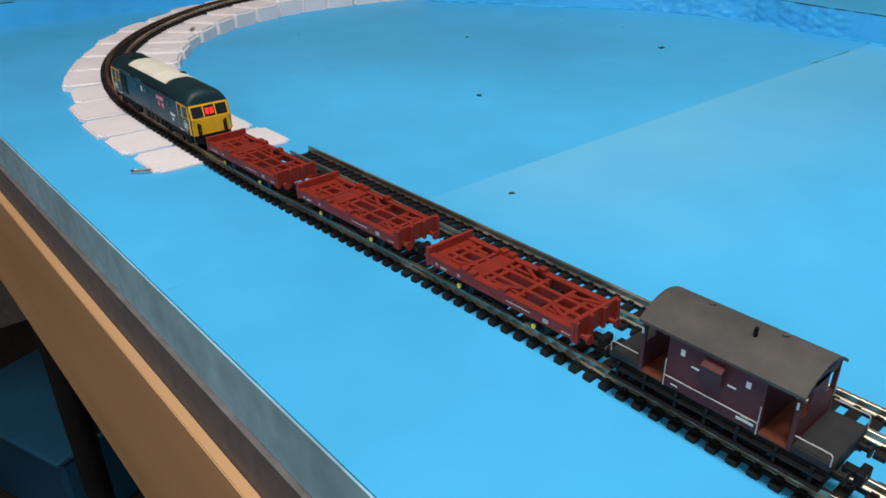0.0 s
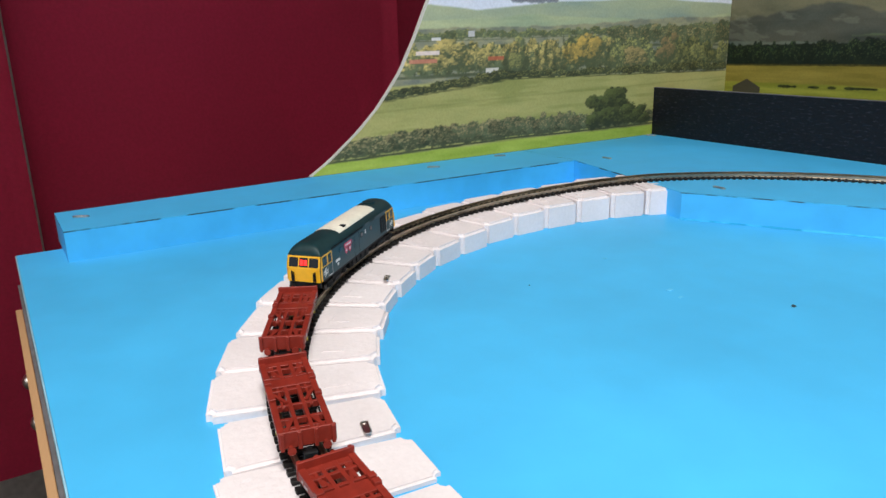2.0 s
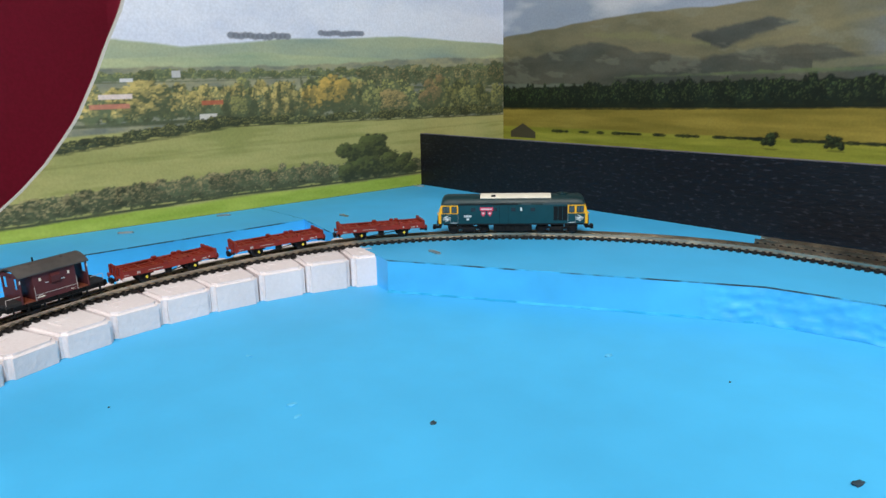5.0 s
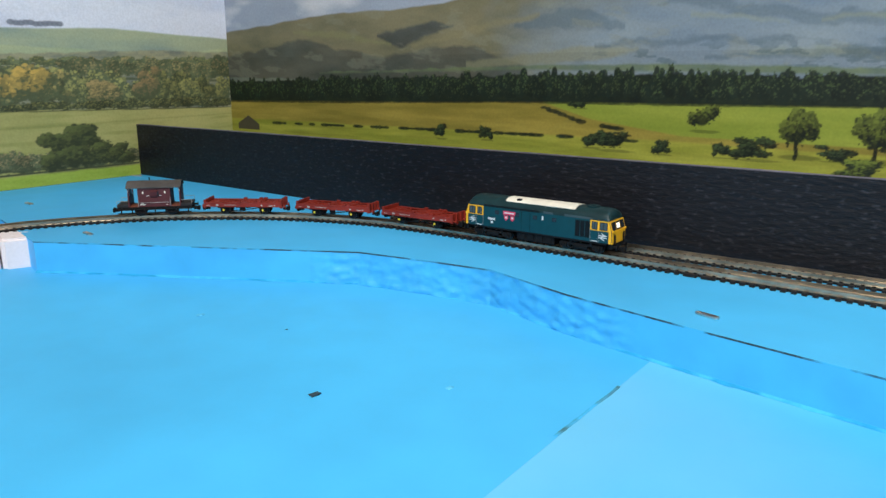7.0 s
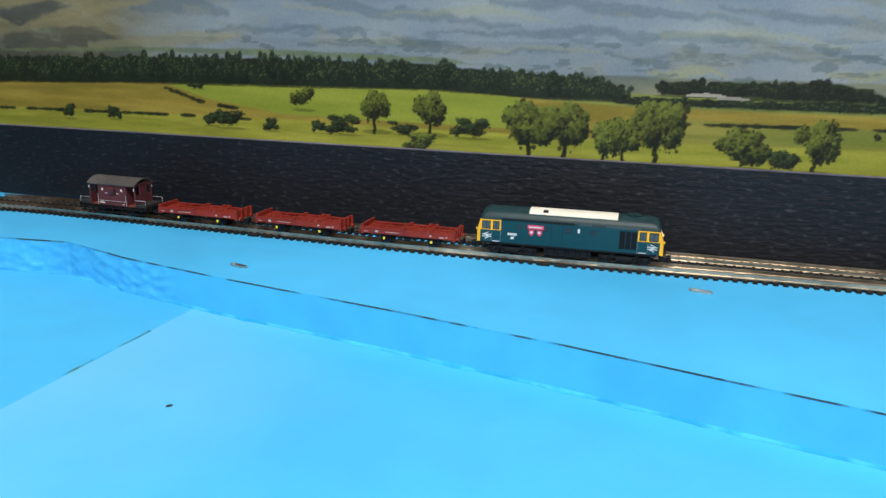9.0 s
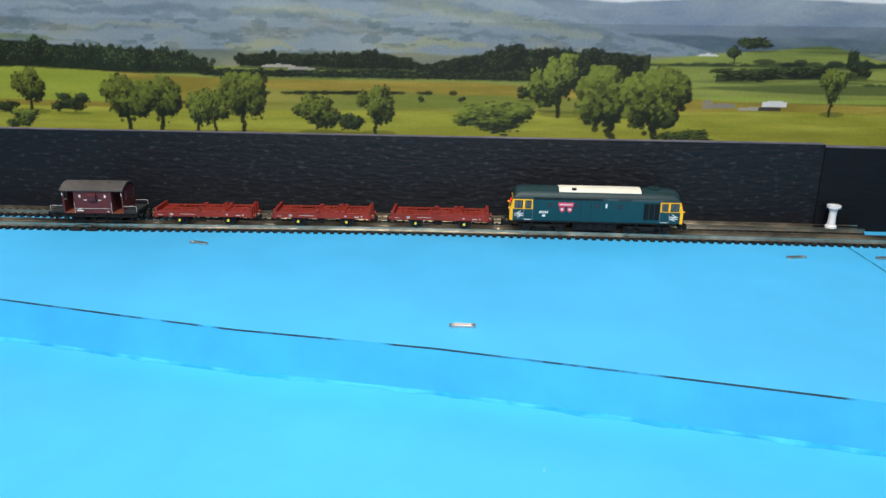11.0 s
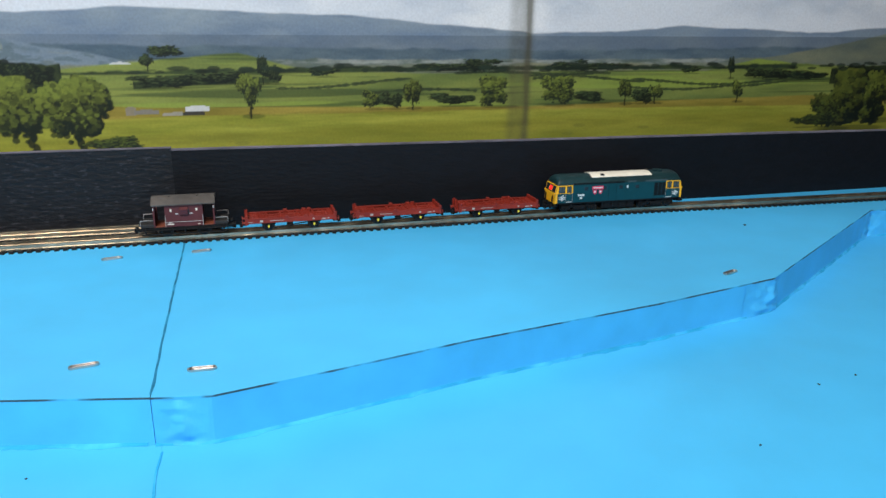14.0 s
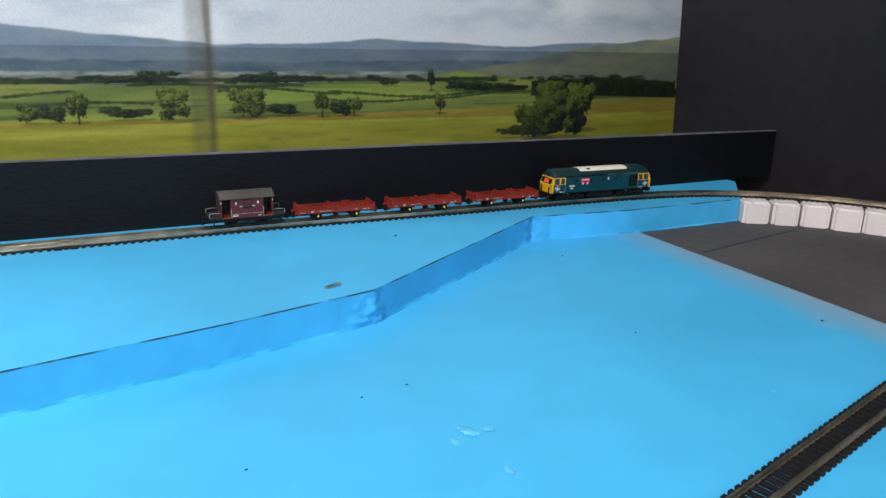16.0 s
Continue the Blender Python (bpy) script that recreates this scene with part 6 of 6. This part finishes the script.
def crease_line(points, seed, label):
    """A thin ragged bead where the foam face meets the board; its darker blue paints in contact shade."""
    bm = bmesh.new()
    last = None
    for a, b in zip(points, points[1:]):
        n = max(2, int(math.dist(a, b) / 0.02))
        ln = math.dist(a, b)
        ox, oy = (b[1] - a[1]) / ln, -(b[0] - a[0]) / ln
        for i in range(n):
            x, y = a[0] + (b[0] - a[0]) * i / n, a[1] + (b[1] - a[1]) * i / n
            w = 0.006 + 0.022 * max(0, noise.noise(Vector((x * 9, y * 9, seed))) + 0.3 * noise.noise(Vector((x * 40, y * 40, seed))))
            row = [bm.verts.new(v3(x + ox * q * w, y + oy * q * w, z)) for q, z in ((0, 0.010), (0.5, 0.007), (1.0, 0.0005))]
            if last:
                bm.faces.new((last[0], last[1], row[1], row[0]))
                bm.faces.new((last[1], last[2], row[2], row[1]))
            last = row
    tagged(link("glue_crease", bm, M_CREASE, smooth=60), label, "glue seam", kind="structure")


crease_line(EDGE, 3.0, "thin ragged darker line, contact shade and paint marks, at the foot of the foam edge")
crease_line(EDGE2, 8.0, "thin ragged darker line, contact shade and paint marks, at the foot of the foam edge")

def seam(points, wide, z, mat, name, label, seed):
    """A ragged thin line where two sheets meet, laid along a list of plan places."""
    bm = bmesh.new()
    last = None
    for a, b in zip(points, points[1:]):
        n = max(2, int(math.dist(a, b) / 0.03))
        for i in range(n + 1):
            x, y = a[0] + (b[0] - a[0]) * i / n, a[1] + (b[1] - a[1]) * i / n
            o = 0.006 * noise.noise(Vector((x * 7, y * 7, seed)))
            w = wide * (0.6 + 0.5 * abs(noise.noise(Vector((x * 17, y * 17, seed + 4)))))
            row = [bm.verts.new(v3(x + o + q * w, y, z + h)) for q, h in ((-1, 0), (-0.7, 0.0015), (0.7, 0.0015), (1, 0))]
            if last:
                for k in range(3):
                    bm.faces.new((last[k], row[k], row[k + 1], last[k + 1]))
            last = row
    tagged(link(name, bm, mat), label, "seam", kind="structure")


seam([(2.4315, 2.25), (2.428, 3.0), (2.43, 4.13)], 0.0055, UP + 0.0005, M_SEAM, "foam_seam", "dark ragged gap between two blue foam sheets", 2.0)
seam([(-2.676, 2.42), (-2.67, 2.86)], 0.009, 0.0006, M_SMUDGE, "board_smudge", "brown dirty line along a joint of the blue board", 6.0)
seam([(2.45, 1.2), (2.45, 2.19)], 0.006, 0.0006, M_CREASE, "board_seam", "faint joint line across the blue board", 7.0)

# round white studs on the end of the table
for z in (-0.78, -1.17 + 0.12):
    bm = bmesh.new()
    bmesh.ops.create_uvsphere(bm, u_segments=16, v_segments=10, radius=6.5 * MM)
    ob = link("stud", bm, M_STEEL, smooth=60)
    ob.matrix_basis = Matrix.Translation(v3(-7.40, -1.10, z))
    tagged(ob, "round bright metal stud on the table end", "stud", "studs on the table end")

# black folding legs under the table
M_LEG = material("black_metal_tube", (0.012, 0.012, 0.013), 0.4, grain=0.1)
for x in (-6.9, 6.5):
    lg = thing("table_leg")
    tagged(lg, "black metal folding trestle leg under the table", "table leg", "table legs")
    for y in (-0.75, 4.6):
        bm = bmesh.new()
        rod(bm, (0, y * 123.5, -7.5 * 123.5), (0, y * 123.5, -0.34 * 123.5), 14, 12)
        part("leg_tube", bm, M_LEG, lg, smooth=40)
    bm = bmesh.new()
    rod(bm, (0, -0.75 * 123.5, -3.4 * 123.5), (0, 4.6 * 123.5, -3.4 * 123.5), 10, 12)
    part("cross_tube", bm, M_LEG, lg, smooth=40)
    lg.matrix_basis = Matrix.Translation(v3(x, 0, 0))


# desk fan on a stand, beyond the table end
def fan():
    fn = thing("pedestal_fan")
    tagged(fn, "black pedestal fan with a round wire guard", "fan")
    M_FAN = material("black_fan_plastic", (0.010, 0.010, 0.011), 0.35, grain=0.1)
    M_BLADE = material("grey_fan_blade", (0.36, 0.34, 0.38), 0.35, grain=0.05)
    head = thing("fan_head", Matrix.Diagonal((0.8, 0.8, 0.8, 1)))
    head.parent = fn

    def hoop(r, y, w):
        bm = bmesh.new()
        n = 40
        rings = []
        for i in range(n):
            a = 2 * math.pi * i / n
            ring = []
            for j in range(6):
                b = 2 * math.pi * j / 6
                q = r + w * math.cos(b)
                ring.append(bm.verts.new((q * math.cos(a) * MM, (y + w * math.sin(b)) * MM, q * math.sin(a) * MM)))
            rings.append(ring)
        for i in range(n):
            p, q = rings[i], rings[(i + 1) % n]
            for j in range(6):
                bm.faces.new((p[j], p[(j + 1) % 6], q[(j + 1) % 6], q[j]))
        return bm

    for y in (-22, 22):
        part("guard_hoop", hoop(112, y * 0.4, 3.0), M_FAN, head)
        part("inner_hoop", hoop(52, y, 1.6), M_FAN, head)
    part("rim", hoop(116, 0, 6.0), M_FAN, head)
    for y in (-22, 22):
        for i in range(36):
            a = 2 * math.pi * i / 36
            bm = bmesh.new()
            rod(bm, (24 * math.cos(a), y * 1.1, 24 * math.sin(a)), (112 * math.cos(a), y * 0.4, 112 * math.sin(a)), 1.0, 5)
            part("guard_wire", bm, M_FAN, head)
    bm = bmesh.new()
    rod(bm, (0, -28, 0), (0, 70, 0), 26, 24)
    part("motor", bm, M_FAN, head, smooth=40)
    for i in range(3):
        a = 2 * math.pi * i / 3
        bm = bmesh.new()
        rows = []
        for j in range(7):
            r = 26 + 72 * j / 6
            w = 0.62 * math.sin(0.5 + 2.2 * j / 6)
            rows.append([bm.verts.new((r * math.cos(a + w * (k / 6 - 0.5) * 2) * MM, (-8 + 16 * k / 6) * MM, r * math.sin(a + w * (k / 6 - 0.5) * 2) * MM)) for k in range(7)])
        for p, q in zip(rows, rows[1:]):
            for k in range(6):
                bm.faces.new((p[k], p[k + 1], q[k + 1], q[k]))
        bmesh.ops.solidify(bm, geom=bm.faces[:], thickness=0.0015)
        part("blade", bm, M_BLADE, head, "pale grey fan blade", smooth=50)
    bm = bmesh.new()
    rod(bm, (0, 50, 0), (0, 50, -600), 12, 12)
    part("pole", bm, M_FAN, fn, smooth=40)
    bm = bmesh.new()
    rod(bm, (0, 50, -612), (0, 50, -590), 130, 32)
    part("foot", bm, M_FAN, fn, smooth=40)
    return fn


fn = fan()
fn.matrix_basis = Matrix.Translation(v3(-8.4, -1.98, -7.5) + Vector((0, 0, 0.612))) @ Matrix.Rotation(radians(68), 4, "Z")

# blue storage box on the floor
bm = bmesh.new()
box(bm, -160, 160, -110, 110, 0, 170, 8)
bx = thing("storage_box")
part("tub", bm, material("dark_blue_plastic", (0.02, 0.12, 0.25), 0.4, grain=0.05), bx)
part("lid", boxes((-168, 168, -118, 118, 170, 184), bev=4), material("blue_lid", (0.03, 0.18, 0.34), 0.4, grain=0.05), bx)
bx.matrix_basis = Matrix.Translation(v3(-11.6, -0.3, -7.5)) @ Matrix.Rotation(radians(20), 4, "Z")
tagged(bx, "blue plastic storage box on the floor behind the red cloth", "storage box")


# ---- what moves ----
# seconds and the locomotive's place along the line
RUN = [(0, -0.236), (0.5, 0.309), (1, 0.826), (1.5, 1.333), (2, 1.840), (2.5, 2.355), (3, 2.880), (3.5, 3.417), (4, 3.964), (4.5, 4.520), (5, 5.083), (5.5, 5.651), (6, 6.222), (6.5, 6.796), (7, 7.373), (7.5, 7.953), (8, 8.536), (8.5, 9.123), (9, 9.714), (9.5, 10.311), (10, 10.913), (10.5, 11.520), (11, 12.130), (11.5, 12.743), (12, 13.355), (12.5, 13.964), (13, 14.566), (13.5, 15.159), (14, 15.742), (14.5, 16.313), (15, 16.877), (15.5, 17.438), (16, 18.010)]


def place(s, half):
    """The pose of a vehicle whose wheels stand half a base ahead of and behind s."""
    a, b = Vector(smooth_line(s - half)), Vector(smooth_line(s + half))
    d = (b - a).normalized()
    lf = Vector((0, 0, 1)).cross(d).normalized()
    up = d.cross(lf)
    o = (a + b) / 2 * G + up * 4.0 * MM
    return Matrix(((d.x, lf.x, up.x, o.x), (d.y, lf.y, up.y, o.y), (d.z, lf.z, up.z, o.z), (0, 0, 0, 1)))


def motions():
    ts, ss = [r[0] for r in RUN], [r[1] for r in RUN]
    times = [i * 0.2 for i in range(81)]
    for back, half, ob in ((0, 30.5, loco), (91.5, 14.5, wagons[0]), (162.0, 14.5, wagons[1]), (233.0, 14.5, wagons[2]), (298.0, 11, van)):
        walk(ob, [(t, place(float(np.interp(t, ts, ss)) - back / 123.5, half / 123.5)) for t in times])
        for part_ob in ob.children:
            if part_ob.name.startswith("wheelset"):
                x = part_ob.matrix_basis.translation.x
                wt = [i / FPS for i in range(481)]
                walk(part_ob, [(t, Matrix.Translation((x, 0, 3.5 * MM)) @ Matrix.Rotation(float(np.interp(t, ts, ss)) * G / (3.5 * MM), 4, "Y")) for t in wt])
            elif part_ob.name.startswith("bogie"):
                x = part_ob.matrix_basis.translation.x
                rows = []
                for t in times:
                    s = float(np.interp(t, ts, ss))
                    body, own = place(s, half / 123.5), place(s + x / G, 10.5 / 123.5)
                    turn = body.to_3x3().inverted() @ own.to_3x3()
                    rows.append((t, Matrix.Translation((x, 0, 0)) @ Matrix.Rotation(math.atan2(turn[1][0], turn[0][0]), 4, "Z")))
                walk(part_ob, rows)


motions()
